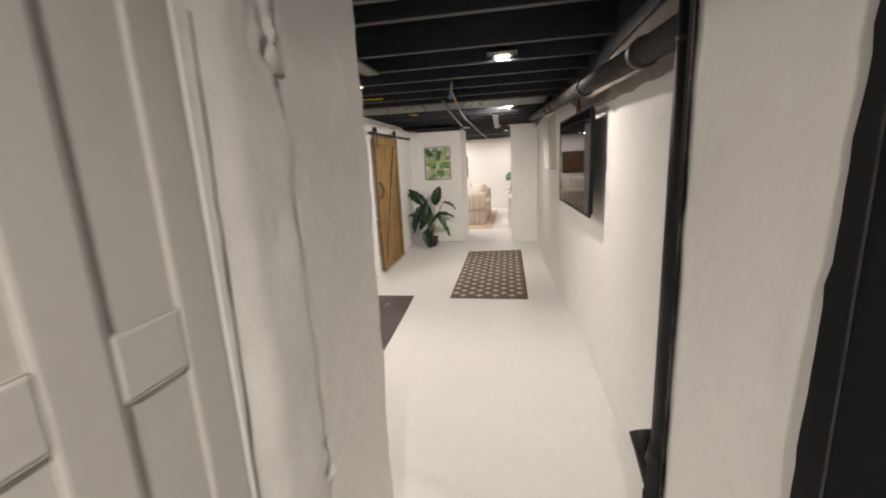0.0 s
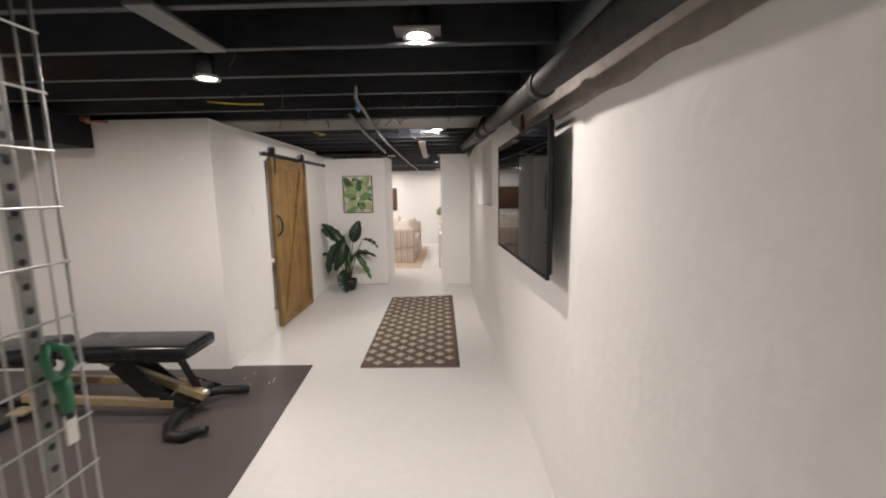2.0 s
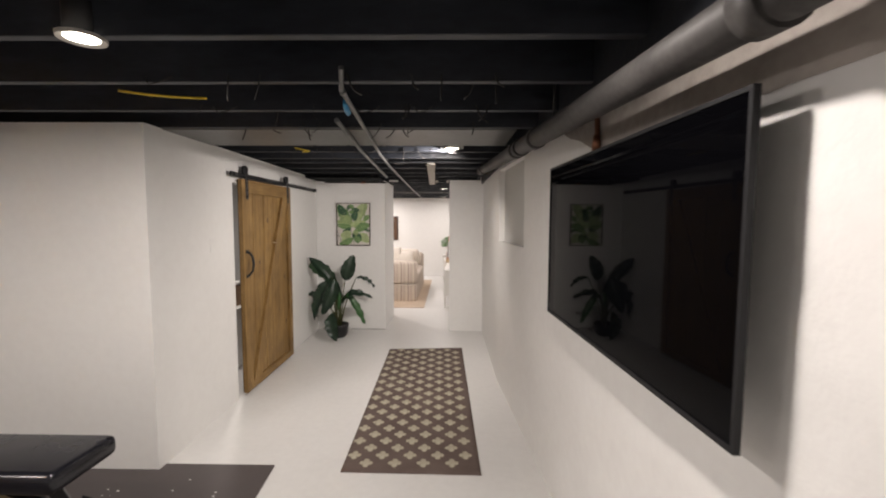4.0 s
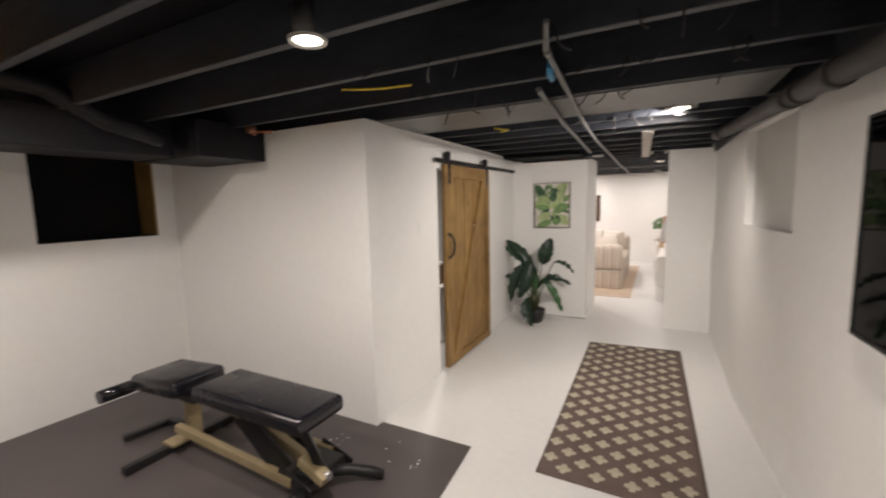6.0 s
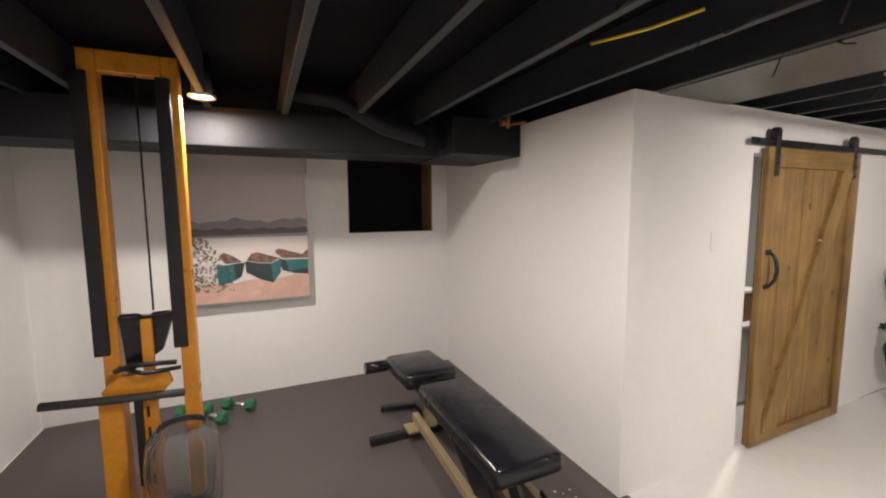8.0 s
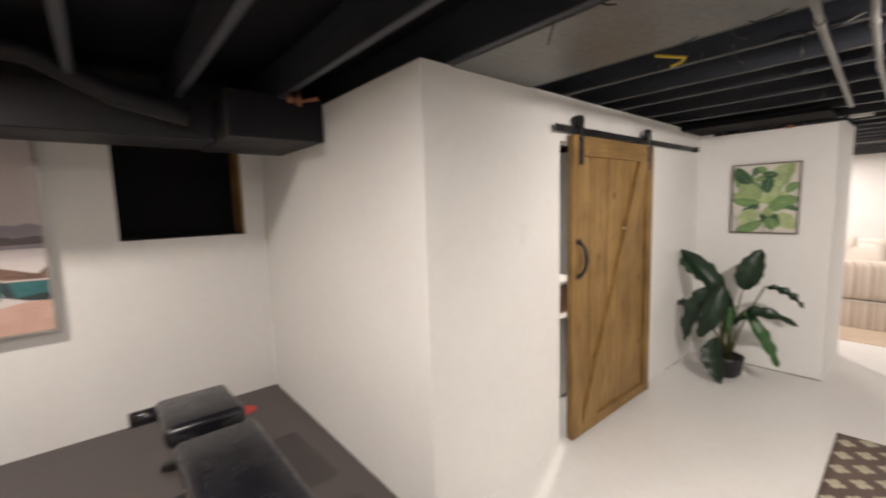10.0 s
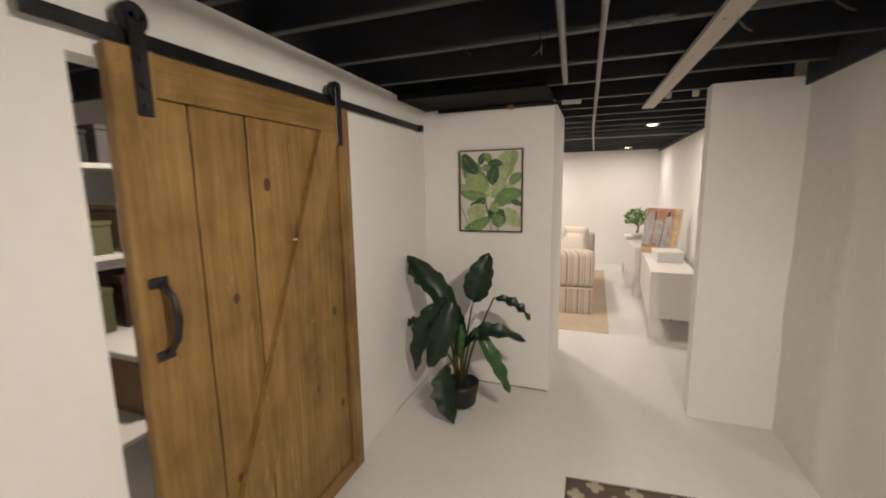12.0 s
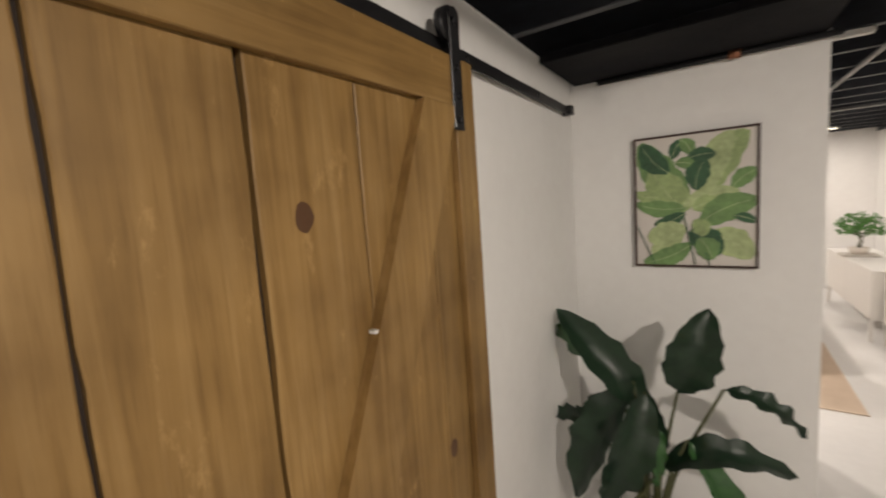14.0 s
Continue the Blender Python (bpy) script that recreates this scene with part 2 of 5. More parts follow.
sill = [(1.63, 1.742), (2.4, 1.74), (4.0, 1.72), (5.3, 1.655), (6.6, 1.565), (8.48, 1.555)]
lo = [[bm.verts.new((x - 0.03 - d, y, z)) for d, z in ((0, 2.185), (0, DECK - 0.004), (-0.03 + 0.012, DECK - 0.004), (-0.03 + 0.012, 2.185))] for y, x in sill]
for a, b in zip(lo, lo[1:]):
    for k in range(4):
        bm.faces.new((a[k], a[(k + 1) % 4], b[(k + 1) % 4], b[k]))
bm.faces.new(lo[0]), bm.faces.new(lo[-1])
structure("trim_rim_joist", bm, BLACK_WOOD, "black painted rim board along the top of the masonry wall", "board")
# rough grey-brown strip with a ragged lower edge, following the wall's top
BROWN_STRIP = material("rough_grey_brown_strip", (0.27, 0.24, 0.215), (0.44, 0.40, 0.365), 0.85, big=3, small=22, bump=0.5, bump_scale=14, bump_dist=0.008, spec=0.2)
bm = bmesh.new()
cols = []
for i in range(61):
    y = 1.72 + 3.0 * i / 60
    low = 1.905 + 0.017 * (y - 1.72) + 0.014 * noise.noise(Vector((y * 5, 2, 0))) + 0.006 * noise.noise(Vector((y * 23, 4, 0))) + 0.16 * max(0.0, (y - 4.2) / 0.5)
    col = []
    for j in range(9):
        z = low + (2.20 - low) * j / 8
        k = 0.016 * noise.fractal(Vector((0, y, z)) * 1.4, 1.0, 2.0, 4)
        col.append(bm.verts.new((east_face(y) + k - (0.006 if 0 < j < 8 else 0.004), y, z)))
    cols.append(col)
for a, b in zip(cols, cols[1:]):
    for j in range(8):
        bm.faces.new((a[j], b[j], b[j + 1], a[j + 1])).smooth = True
structure("trim_brown_strip", bm, BROWN_STRIP, "ragged grey-brown strip along the top of the masonry wall", "plaster")
# the gym's far left wall with a dark window opening
WX = -3.2
W0, W1, WB, WT = 3.98, 4.84, 1.42, 2.16
for n, (y0, y1, z0, z1) in enumerate(((-2.2, W0, 0, DECK), (W1, 8.5, 0, DECK), (W0, W1, 0, WB), (W0, W1, WT, DECK))):
    structure("wall_west", boxed(WX - 0.3, y0, z0, WX, y1, z1), WALL, "smooth white painted wall round the dark window", "wall")
structure("wall_south", boxed(-3.5, -2.3, 0, 2.15, -2.2, DECK), WALL, "plain white wall behind the entrance", "wall")
# the closet with the barn door
CA, CB = (-0.855, 5.01), (-0.925, 8.54)
def closet_x(y):
    return CA[0] + (CB[0] - CA[0]) * (y - CA[1]) / (CB[1] - CA[1])
structure("wall_closet_south", boxed(WX, 5.01, 0, CA[0] - 0.0005, 5.12, TOP), WALL, "white drywall closet wall", "wall")
O0, O1, OH = 6.085, 7.05, 1.99   # the closet's doorway
for y0, y1, z0 in ((5.01, O0, 0), (O1, 8.535, 0), (O0, O1, OH)):
    bm = bmesh.new()
    vs = [bm.verts.new((closet_x(y) - t, y, z)) for y in (y0 if y0 > 5.02 else 5.1205, y1) for t in (0, 0.11) for z in (z0, TOP)]
    for q in ((0, 1, 3, 2), (4, 6, 7, 5), (0, 4, 5, 1), (2, 3, 7, 6), (0, 2, 6, 4), (1, 5, 7, 3)):
        bm.faces.new([vs[i] for i in q])
    structure("wall_closet_east", bm, WALL, "white drywall closet wall behind the barn door", "wall")
bm = bmesh.new()
box(bm, CA[0] - 0.11, 5.0102, 0, CA[0], 5.1203, TOP)
structure("wall_closet_corner", bm, WALL, "white drywall corner", "wall")
structure("wall_picture", boxed(-3.2, 8.54, 0, 0.10, 9.48, 2.238), WALL, "white drywall wall behind the plant", "wall")
structure("wall_opening", boxed(1.06, 8.485, 0, 2.1, 8.62, 2.238), WALL, "white drywall wall beside the opening", "wall")
structure("wall_far_east", boxed(1.52, 8.625, 0, 2.1, 14.5, DECK), WALL, "white wall of the bright far room", "wall")
structure("trim_far_rim", boxed(1.498, 8.63, 2.235, 1.519, 14.39, DECK - 0.003), BLACK_WOOD, "black painted rim board along the far room wall", "board")
structure("wall_far_north", boxed(-3.2, 14.4, 0, 1.52, 14.55, DECK), WALL, "white end wall of the bright far room", "wall")
structure("wall_far_west", boxed(-3.4, 8.6, 0, -3.2, 14.4, DECK), WALL, "white wall of the bright far room", "wall")
# the entrance: thick rough plaster pier at the left


def pier():
    """A plastered pier with lumps, a ragged vertical seam and chipped spots."""
    bm = bmesh.new()
    y0, y1, step = 0.93, 1.63, 0.010
    n, m = int((y1 - y0) / step), int(DECK / 0.013)
    g = {}
    for i in range(n + 1):
        for j in range(m + 1):
            y, z = y0 + (y1 - y0) * i / n, DECK * j / m
            p = Vector((0, y, z))
            k = 0.011 * noise.fractal(p * 2.2 + Vector((3, 0, 0)), 1.0, 2.0, 3) + 0.0018 * noise.fractal(p * 9, 1.0, 2.0, 3)
            seam = 1.175 + 0.022 * noise.noise(Vector((1, 0, z * 2.3))) + 0.010 * noise.noise(Vector((5, 0, z * 11)))
            k += 0.008 / (1 + math.exp((y - seam) / 0.008))
            k -= 0.015 * math.exp(-((y - seam) / 0.009) ** 2) * max(0, 0.25 + 1.3 * noise.noise(Vector((2, 7, z * 7))))
            for cy, cz, r, d in ((1.14, 1.86, 0.05, 0.028), (1.19, 1.80, 0.03, 0.022), (1.10, 1.93, 0.04, 0.02), (1.20, 0.86, 0.045, 0.03), (1.17, 0.95, 0.03, 0.02), (1.09, 1.50, 0.03, 0.010)):
                e = math.exp(-((y - cy) ** 2 + (z - cz) ** 2) / r ** 2)
                k -= 0.95 * d * e * max(0.0, 0.4 + 1.2 * noise.noise(p * 34))
            away = min(1.0, (y - y0) / 0.10)
            away = away * away * (3 - 2 * away)
            k = k * away - 0.0098 * (1 - away)
            lean = max(0.0, (y - 1.36) / 0.27)
            k += 0.014 * lean * lean * min(1.0, max(0.0, (z - 0.8) / 0.9))
            if i in (0, n):
                k = -0.0098 if i == 0 else k + 0.004 * noise.noise(Vector((0, 0, z * 14))) - 0.004
            g[i, j] = bm.verts.new((0.68 + k, y + (0.006 * noise.noise(Vector((4, 1, z * 10))) if i == n else 0), z))
    for i in range(n):
        for j in range(m):
            bm.faces.new((g[i, j], g[i + 1, j], g[i + 1, j + 1], g[i, j + 1])).smooth = True
    back = {(i, j): bm.verts.new((0.08, y0 + (y1 - y0) * i / n, DECK * j / m)) for i in (0, n) for j in (0, m)}
    for i in (0, n):
        bm.faces.new([g[i, j] for j in range(m + 1)] + [back[i, m], back[i, 0]])
    for j in (0, m):
        bm.faces.new([g[i, j] for i in range(n + 1)] + [back[n, j], back[0, j]])
    bm.faces.new((back[0, 0], back[n, 0], back[n, m], back[0, m]))
    return bm


structure("wall_entrance_pier", crisp(pier()), JAMB, "thick rough white plastered entrance pier", "wall")
structure("wall_entrance_south", boxed(-3.2, 1.40, 0, 0.075, 1.62, DECK), WALL, "white wall beside the entrance", "wall")

# joists
JOISTS = [2.38, 2.96, 3.39, 3.83, 4.28, 4.75, 5.17, 5.80, 6.13, 6.53, 6.84, 7.31, 7.78, 8.22]
y = 8.77
while y < 14.3:
    JOISTS.append(round(y, 3))
    y += 0.41
JOISTS += [2.12, 1.71, 1.30, 0.89, 0.48, 0.07, -0.34, -0.75, -1.16, -1.57, -1.98]
for y in JOISTS:
    ob = structure("joist", boxed(-3.195, -0.02, TOP + (0.004 if y > 8.5 else 0), 1.497 if y > 8.4 else 1.73, 0.02, DECK - 0.002, bevel=0.003, seg=1), BLACK_WOOD, "black painted wooden ceiling joist", "joist")
    ob.location = (0, y, 0)
# a joist bay closed with black sheet metal, coloured grey for the light it reflects
structure("joist_bay_panel", boxed(-3.1, 5.192, TOP - 0.006, 1.50, 5.778, TOP + 0.002), PAN, "flat sheet metal panel closing a joist bay", "panel")

# pale joist in the far room
structure("joist_pale", boxed(-1.6, 11.43, TOP - 0.02, 1.497, 11.50, TOP + 0.003, bevel=0.003, seg=1), PAN, "pale grey board nailed under the far room's joists", "joist")
# low black box between the hall's last joists and the wall with the print
bm = bmesh.new()
box(bm, -0.905, 8.03, 2.222, 0.09, 8.534, TOP - 0.001, 0.005, 1)
structure("air_plenum", bm, BLACK_DECK, "low black painted sheet metal box under the joists", "duct")
# duct along the gym's left side
bm = bmesh.new()
box(bm, -2.62, -2.1, 2.04, -2.15, 4.45, 2.28, 0.006, 1)
box(bm, -2.64, 4.452, 2.03, -1.862, 5.004, 2.285, 0.006, 1)
structure("air_duct", bm, BLACK_DUCT, "black painted rectangular air duct under the joists", "duct")

# ---- materials of the things ----
def wood(name, dark, mid, light, stretch=(9, 9, 0.7), rough=0.5, knots=True):
    m = bpy.data.materials.new(name)
    m.use_nodes = True
    nt = m.node_tree
    b = nt.nodes["Principled BSDF"]
    tc = nt.nodes.new("ShaderNodeTexCoord")
    info = nt.nodes.new("ShaderNodeObjectInfo")
    mp = nt.nodes.new("ShaderNodeMapping")
    mp.inputs["Scale"].default_value = stretch
    shift = nt.nodes.new("ShaderNodeVectorMath")
    shift.operation = "ADD"
    mul = nt.nodes.new("ShaderNodeMath")
    mul.operation, mul.inputs[1].default_value = "MULTIPLY", 37.0
    nt.links.new(info.outputs["Random"], mul.inputs[0])
    nt.links.new(tc.outputs["Object"], shift.inputs[0])
    nt.links.new(mul.outputs[0], shift.inputs[1])
    nt.links.new(shift.outputs[0], mp.inputs[0])
    n = nt.nodes.new("ShaderNodeTexNoise")
    n.inputs["Scale"].default_value, n.inputs["Detail"].default_value, n.inputs["Distortion"].default_value = 2.2, 7, 1.2
    nt.links.new(mp.outputs[0], n.inputs["Vector"])
    grain = ramp(nt, n.outputs[0], [(0.3, dark), (0.5, mid), (0.72, light)])
    blot = ramp(nt, noise_out(nt, 3.5, 4), [(0.27, (0.66, 0.62, 0.56)), (0.48, (0.95, 0.94, 0.91)), (0.7, (1.2, 1.2, 1.16))])
    col = mix(nt, 1.0, grain, blot, "MULTIPLY")
    lines = ramp(nt, noise_out(nt, 60.0, 5, 0.65, tuple(1.0 if v > 1 else 0.05 for v in stretch)), [(0.34, (0.66, 0.62, 0.56)), (0.5, (1.0, 1.0, 1.0))])
    col = mix(nt, 0.5, col, lines, "MULTIPLY")
    each = ramp(nt, info.outputs["Random"], [(0, (0.86, 0.85, 0.83)), (1, (1.08, 1.07, 1.05))])
    col = mix(nt, 1.0, col, each, "MULTIPLY")
    # pale worn streaks along the grain, thin and scattered
    worn = ramp(nt, noise_out(nt, 11.0, 6, 0.72, (1, 1, 0.4)), [(0.61, (0, 0, 0)), (0.71, (0.5, 0.5, 0.5))])
    col = mix(nt, worn, col, tuple(min(1, v * 1.75) for v in light))
    nt.links.new(col, b.inputs["Base Color"])
    b.inputs["Roughness"].default_value = rough
    b.inputs["Specular IOR Level"].default_value = 0.35
    bn = nt.nodes.new("ShaderNodeBump")
    bn.inputs["Strength"].default_value, bn.inputs["Distance"].default_value = 0.15, 0.002
    nt.links.new(n.outputs[0], bn.inputs["Height"])
    nt.links.new(bn.outputs[0], b.inputs["Normal"])
    return m


def plain(name, c, rough=0.5, metal=0.0, spread=0.12, **k):
    return material(name, tuple(v * (1 - spread) for v in c), tuple(min(v * (1 + spread), 1) for v in c), rough, metal, **k)


PINE = wood("stained_pine", (0.205, 0.122, 0.041), (0.262, 0.160, 0.057), (0.32, 0.205, 0.082), stretch=(11, 11, 0.6))
PINE_H = wood("stained_pine_rail", (0.215, 0.127, 0.043), (0.275, 0.168, 0.060), (0.335, 0.214, 0.086), stretch=(11, 0.6, 11))
KNOT = plain("dark_pine_knot", (0.085, 0.038, 0.014), 0.5, small=120)
JOINT = plain("dark_joint", (0.02, 0.011, 0.006), 0.8)
IRON = material("black_iron", (0.010, 0.010, 0.011), (0.022, 0.022, 0.024), 0.42, 0.2, big=8, small=120, bump=0.2, bump_scale=140, bump_dist=0.001)
VINYL = material("black_vinyl", (0.006, 0.006, 0.009), (0.012, 0.012, 0.016), 0.24, big=5, small=200, bump=0.25, bump_scale=220, bump_dist=0.001, rough_var=0.08)
GOLD = material("matt_gold_paint", (0.30, 0.235, 0.13), (0.42, 0.34, 0.20), 0.4, 0.2, big=6, bump=0.1)
CHROME = plain("bright_steel", (0.6, 0.6, 0.6), 0.25, 0.9)
ORANGE = material("orange_yellow_powder_coat", (0.62, 0.24, 0.015), (0.75, 0.33, 0.03), 0.35, big=5, bump=0.1, bump_scale=90)
RUG_BROWN = material("brown_flatweave", (0.105, 0.078, 0.068), (0.175, 0.135, 0.118), 0.95, big=3, small=160, bump=0.6, bump_scale=400, bump_dist=0.003, spec=0.1)
RUG_CREAM = material("cream_flatweave", (0.36, 0.32, 0.24), (0.52, 0.48, 0.38), 0.95, big=9, small=160, bump=0.6, bump_scale=400, bump_dist=0.003, spec=0.1)
SCREEN = plain("black_glass_screen", (0.0015, 0.0015, 0.002), 0.03, small=5, bump=0, rough_var=0.005, spec=0.048)
LEAF = material("dark_green_leaf", (0.004, 0.015, 0.008), (0.014, 0.040, 0.017), 0.40, big=6, small=40, bump=0.25, bump_scale=30)
LEAF_LIGHT = material("mid_green_leaf", (0.02, 0.07, 0.02), (0.05, 0.14, 0.035), 0.35, big=6, small=40, bump=0.25, bump_scale=30)
STEM = plain("brown_green_stem", (0.07, 0.075, 0.025), 0.5)
POT = plain("black_plastic_pot", (0.012, 0.012, 0.013), 0.45)
SOIL = material("dark_soil", (0.012, 0.009, 0.006), (0.03, 0.022, 0.015), 0.95, big=20, small=90, bump=0.8, bump_scale=60)
CANVAS = material("off_white_canvas", (0.62, 0.58, 0.54), (0.72, 0.68, 0.63), 0.8, big=4, small=200, bump=0.15, bump_scale=500, bump_dist=0.001)
WALNUT = plain("dark_brown_frame", (0.045, 0.020, 0.014), 0.4)
SILVER = plain("brushed_silver_frame", (0.42, 0.40, 0.37), 0.35, 0.6)
WIRE = material("galvanised_wire", (0.38, 0.38, 0.37), (0.55, 0.55, 0.53), 0.4, 0.6, big=9, bump=0)
WHITE_LACQUER = plain("white_lacquer", (0.78, 0.76, 0.72), 0.4, spread=0.03, bump=0.03)
WHITE_DOOR = plain("white_door_paint", (0.57, 0.555, 0.525), 0.45, spread=0.05, bump=0.1, bump_scale=12)
WHITE_PLASTIC = plain("white_plastic", (0.75, 0.74, 0.71), 0.45, spread=0.03, bump=0.02)
YELLOW_WIRE = plain("yellow_cable_sheath", (0.70, 0.52, 0.04), 0.5)
GREEN_RUBBER = plain("green_rubber", (0.03, 0.16, 0.08), 0.5)
RED = plain("red_rubber", (0.50, 0.03, 0.02), 0.5)
COPPER = plain("tarnished_copper", (0.32, 0.14, 0.08), 0.4, 0.7)
BLUE = plain("blue_cable_sheath", (0.03, 0.22, 0.42), 0.5)
BLACK_EDGE = plain("black_wall_paint", (0.005, 0.005, 0.006), 0.8, spec=0.2)


# ---- the barn door ----
def plank(a, b, ga, gb, h):
    """A rough-sawn board whose long edges wander a little."""
    bm = bmesh.new()
    rows = []
    for i in range(41):
        z = 0.004 + (h - 0.008) * i / 40
        ea = a + ga * (1 + 0.9 * noise.noise(Vector((a * 31, z * 5, 0))) + 0.5 * noise.noise(Vector((a * 31, z * 19, 3))))
        eb = b - gb * (1 + 0.9 * noise.noise(Vector((b * 57, z * 5, 7))) + 0.5 * noise.noise(Vector((b * 57, z * 19, 5))))
        rows.append([bm.verts.new(p) for p in ((0.0, ea, z), (0.016, ea, z), (0.018, ea + 0.003, z), (0.018, eb - 0.003, z), (0.016, eb, z), (0.0, eb, z))])
    for p, q in zip(rows, rows[1:]):
        for k in range(6):
            bm.faces.new((p[k], p[(k + 1) % 6], q[(k + 1) % 6], q[k]))
    bm.faces.new(rows[0][::-1]), bm.faces.new(rows[-1])
    return bm


def barn_door():
    d = thing("barn_door", "stained pine barn door with a diagonal brace, slid nearly shut", "door", pose(-0.862, 6.15, 0.03))
    w, h = 1.133, 1.998
    cuts = [0, 0.236, 0.467, 0.700, 0.930, w]
    gap = dict(zip(cuts, (0.002, 0.0042, 0.0046, 0.0012, 0.0014, 0.002)))
    for a, b in zip(cuts, cuts[1:]):
        part("plank", plank(a, b, gap[a], gap[b], h), PINE, d)
    part("backing", boxed(-0.006, 0.004, 0.006, -0.001, w - 0.004, h - 0.006), JOINT, d, "dark board behind the joints")
    part("left_stile", boxed(0.019, 0, 0, 0.040, 0.125, h, bevel=0.002, seg=1), PINE, d)
    part("right_stile", boxed(0.019, w - 0.095, 0, 0.040, w, h, bevel=0.002, seg=1), PINE, d)
    part("top_rail", boxed(0.019, 0.1255, h - 0.125, 0.0395, w - 0.0955, h, bevel=0.002, seg=1), PINE_H, d)
    part("bottom_rail", boxed(0.019, 0.1255, 0, 0.0395, w - 0.0955, 0.075, bevel=0.002, seg=1), PINE_H, d)
    bm = bmesh.new()
    quad = [(0.127, 0.078), (0.30, 0.078), (1.036, h - 0.127), (0.895, h - 0.127)]
    lo, hi = [bm.verts.new((0.0195, y, z)) for y, z in quad], [bm.verts.new((0.045, y, z)) for y, z in quad]
    bm.faces.new(lo), bm.faces.new(hi)
    for i in range(4):
        bm.faces.new((lo[i], lo[(i + 1) % 4], hi[(i + 1) % 4], hi[i]))
    part("diagonal_brace", bm, PINE, d)
    for y, z, r, on in ((0.556, 1.62, 0.024, 0.0182), (0.357, 1.198, 0.018, 0.0182), (0.955, 0.975, 0.022, 0.0182), (0.985, 0.45, 0.02, 0.0182), (0.30, 0.5, 0.017, 0.0182), (0.79, 0.62, 0.015, 0.0182)):
        bm = bmesh.new()
        n = 14
        vs = [bm.verts.new((on, y + r * 0.8 * math.cos(k * 2 * math.pi / n) * random.uniform(0.85, 1.1), z + r * 1.15 * math.sin(k * 2 * math.pi / n) * random.uniform(0.85, 1.1))) for k in range(n)]
        c = bm.verts.new((on + 0.0012, y, z))
        for k in range(n):
            bm.faces.new((vs[k], vs[(k + 1) % n], c)).smooth = True
        part("knot", bm, KNOT, d, "dark knot")
    part("chip", boxed(0.024, 0.676, 1.378, 0.041, 0.690, 1.385), WHITE_PLASTIC, d, "small white chip on the brace")
    # pull handle
    bm = bmesh.new()
    for z in (1.085, 1.312):
        box(bm, 0.0405, 0.030, z, 0.048, 0.090, z + 0.032, 0.003, 1)
    tube(bm, [(0.042, 0.063, 1.322), (0.058, 0.067, 1.318), (0.082, 0.073, 1.28), (0.092, 0.075, 1.215), (0.082, 0.073, 1.15), (0.058, 0.067, 1.112), (0.042, 0.063, 1.105)], [0.010, 0.010, 0.011, 0.013, 0.011, 0.010, 0.010], 10)
    part("pull_handle", bm, IRON, d, "black iron pull handle")
    for y in (0.085, 1.045):
        bm = bmesh.new()
        box(bm, 0.0405, y - 0.024, h - 0.185, 0.047, y + 0.024, h + 0.095, 0.003, 1)
        tube(bm, [(0.0405, y, h + 0.095), (0.047, y, h + 0.095)], 0.024, 16)
        strap = part("hanger_strap", bm, IRON, d, "black iron hanger strap")
        bm = bmesh.new()
        tube(bm, [(0.012, y, h + 0.083), (0.036, y, h + 0.083)], 0.042, 24)
        part("wheel", bm, IRON, strap)
        for z in (h - 0.16, h - 0.10, h - 0.03, h + 0.083):
            bm = bmesh.new()
            tube(bm, [(0.0475, y, z), (0.054, y, z)], [0.011, 0.008], 6)
            part("bolt", bm, IRON, strap)
    return d


barn_door()
track = thing("barn_door_track", "black iron flat sliding track on the closet wall", "track")
bm = bmesh.new()
bar(bm, (-0.838, 5.985, 2.058), (-0.902, 8.42, 2.078), 0.007, 0.042, 0.002)
part("rail", bm, IRON, track)
for y in (6.05, 6.7, 7.35, 7.95, 8.36):
    bm = bmesh.new()
    x = -0.838 - 0.064 * (y - 5.985) / 2.435
    tube(bm, [(closet_x(y) + 0.001, y, 2.06 + 0.008 * (y - 6)), (x + 0.011, y, 2.06 + 0.008 * (y - 6))], 0.011, 8)
    part("standoff", bm, IRON, track)
bm = bmesh.new()
box(bm, -0.93 + 0.006, 8.37, 2.055, -0.875, 8.415, 2.10, 0.002, 1)
part("end_stop", bm, IRON, track)

sw = thing("light_switch", "white wall switch plate on the closet wall", "switch", pose(closet_x(5.735), 5.735, 1.445, 0, 0, 1.1))
part("plate", boxed(0.0005, -0.036, -0.058, 0.006, 0.036, 0.058, bevel=0.002, seg=1), WALL, sw)
part("rocker", boxed(0.0062, -0.016, -0.033, 0.009, 0.016, 0.033, bevel=0.002, seg=1), WALL, sw)

# ---- the runner rug ----
rug = thing("runner_rug", "brown flatwoven runner rug with cream quatrefoil motifs", "rug", pose(0.79, 6.305, 0.0, 0, 0, 1.0))
RW, RL = 0.925, 2.63
bm = bmesh.new()
nx, ny = 24, 66
vs = {}
for i in range(nx + 1):
    for j in range(ny + 1):
        x, y = (i / nx - 0.5) * RW, (j / ny - 0.5) * RL
        k = 0.0006 * noise.noise(Vector((x * 6, y * 6, 1)))
        y += (0.03 - 0.073 * j / ny) * (1 - i / nx) + 0.02 * (j / ny) * (i / nx)
        vs[i, j] = bm.verts.new((x, y, 0.007 + k))
for i in range(nx):
    for j in range(ny):
        bm.faces.new((vs[i, j], vs[i + 1, j], vs[i + 1, j + 1], vs[i, j + 1])).smooth = True
edge = [e for e in bm.edges if e.is_boundary]
ext = bmesh.ops.extrude_edge_only(bm, edges=edge)
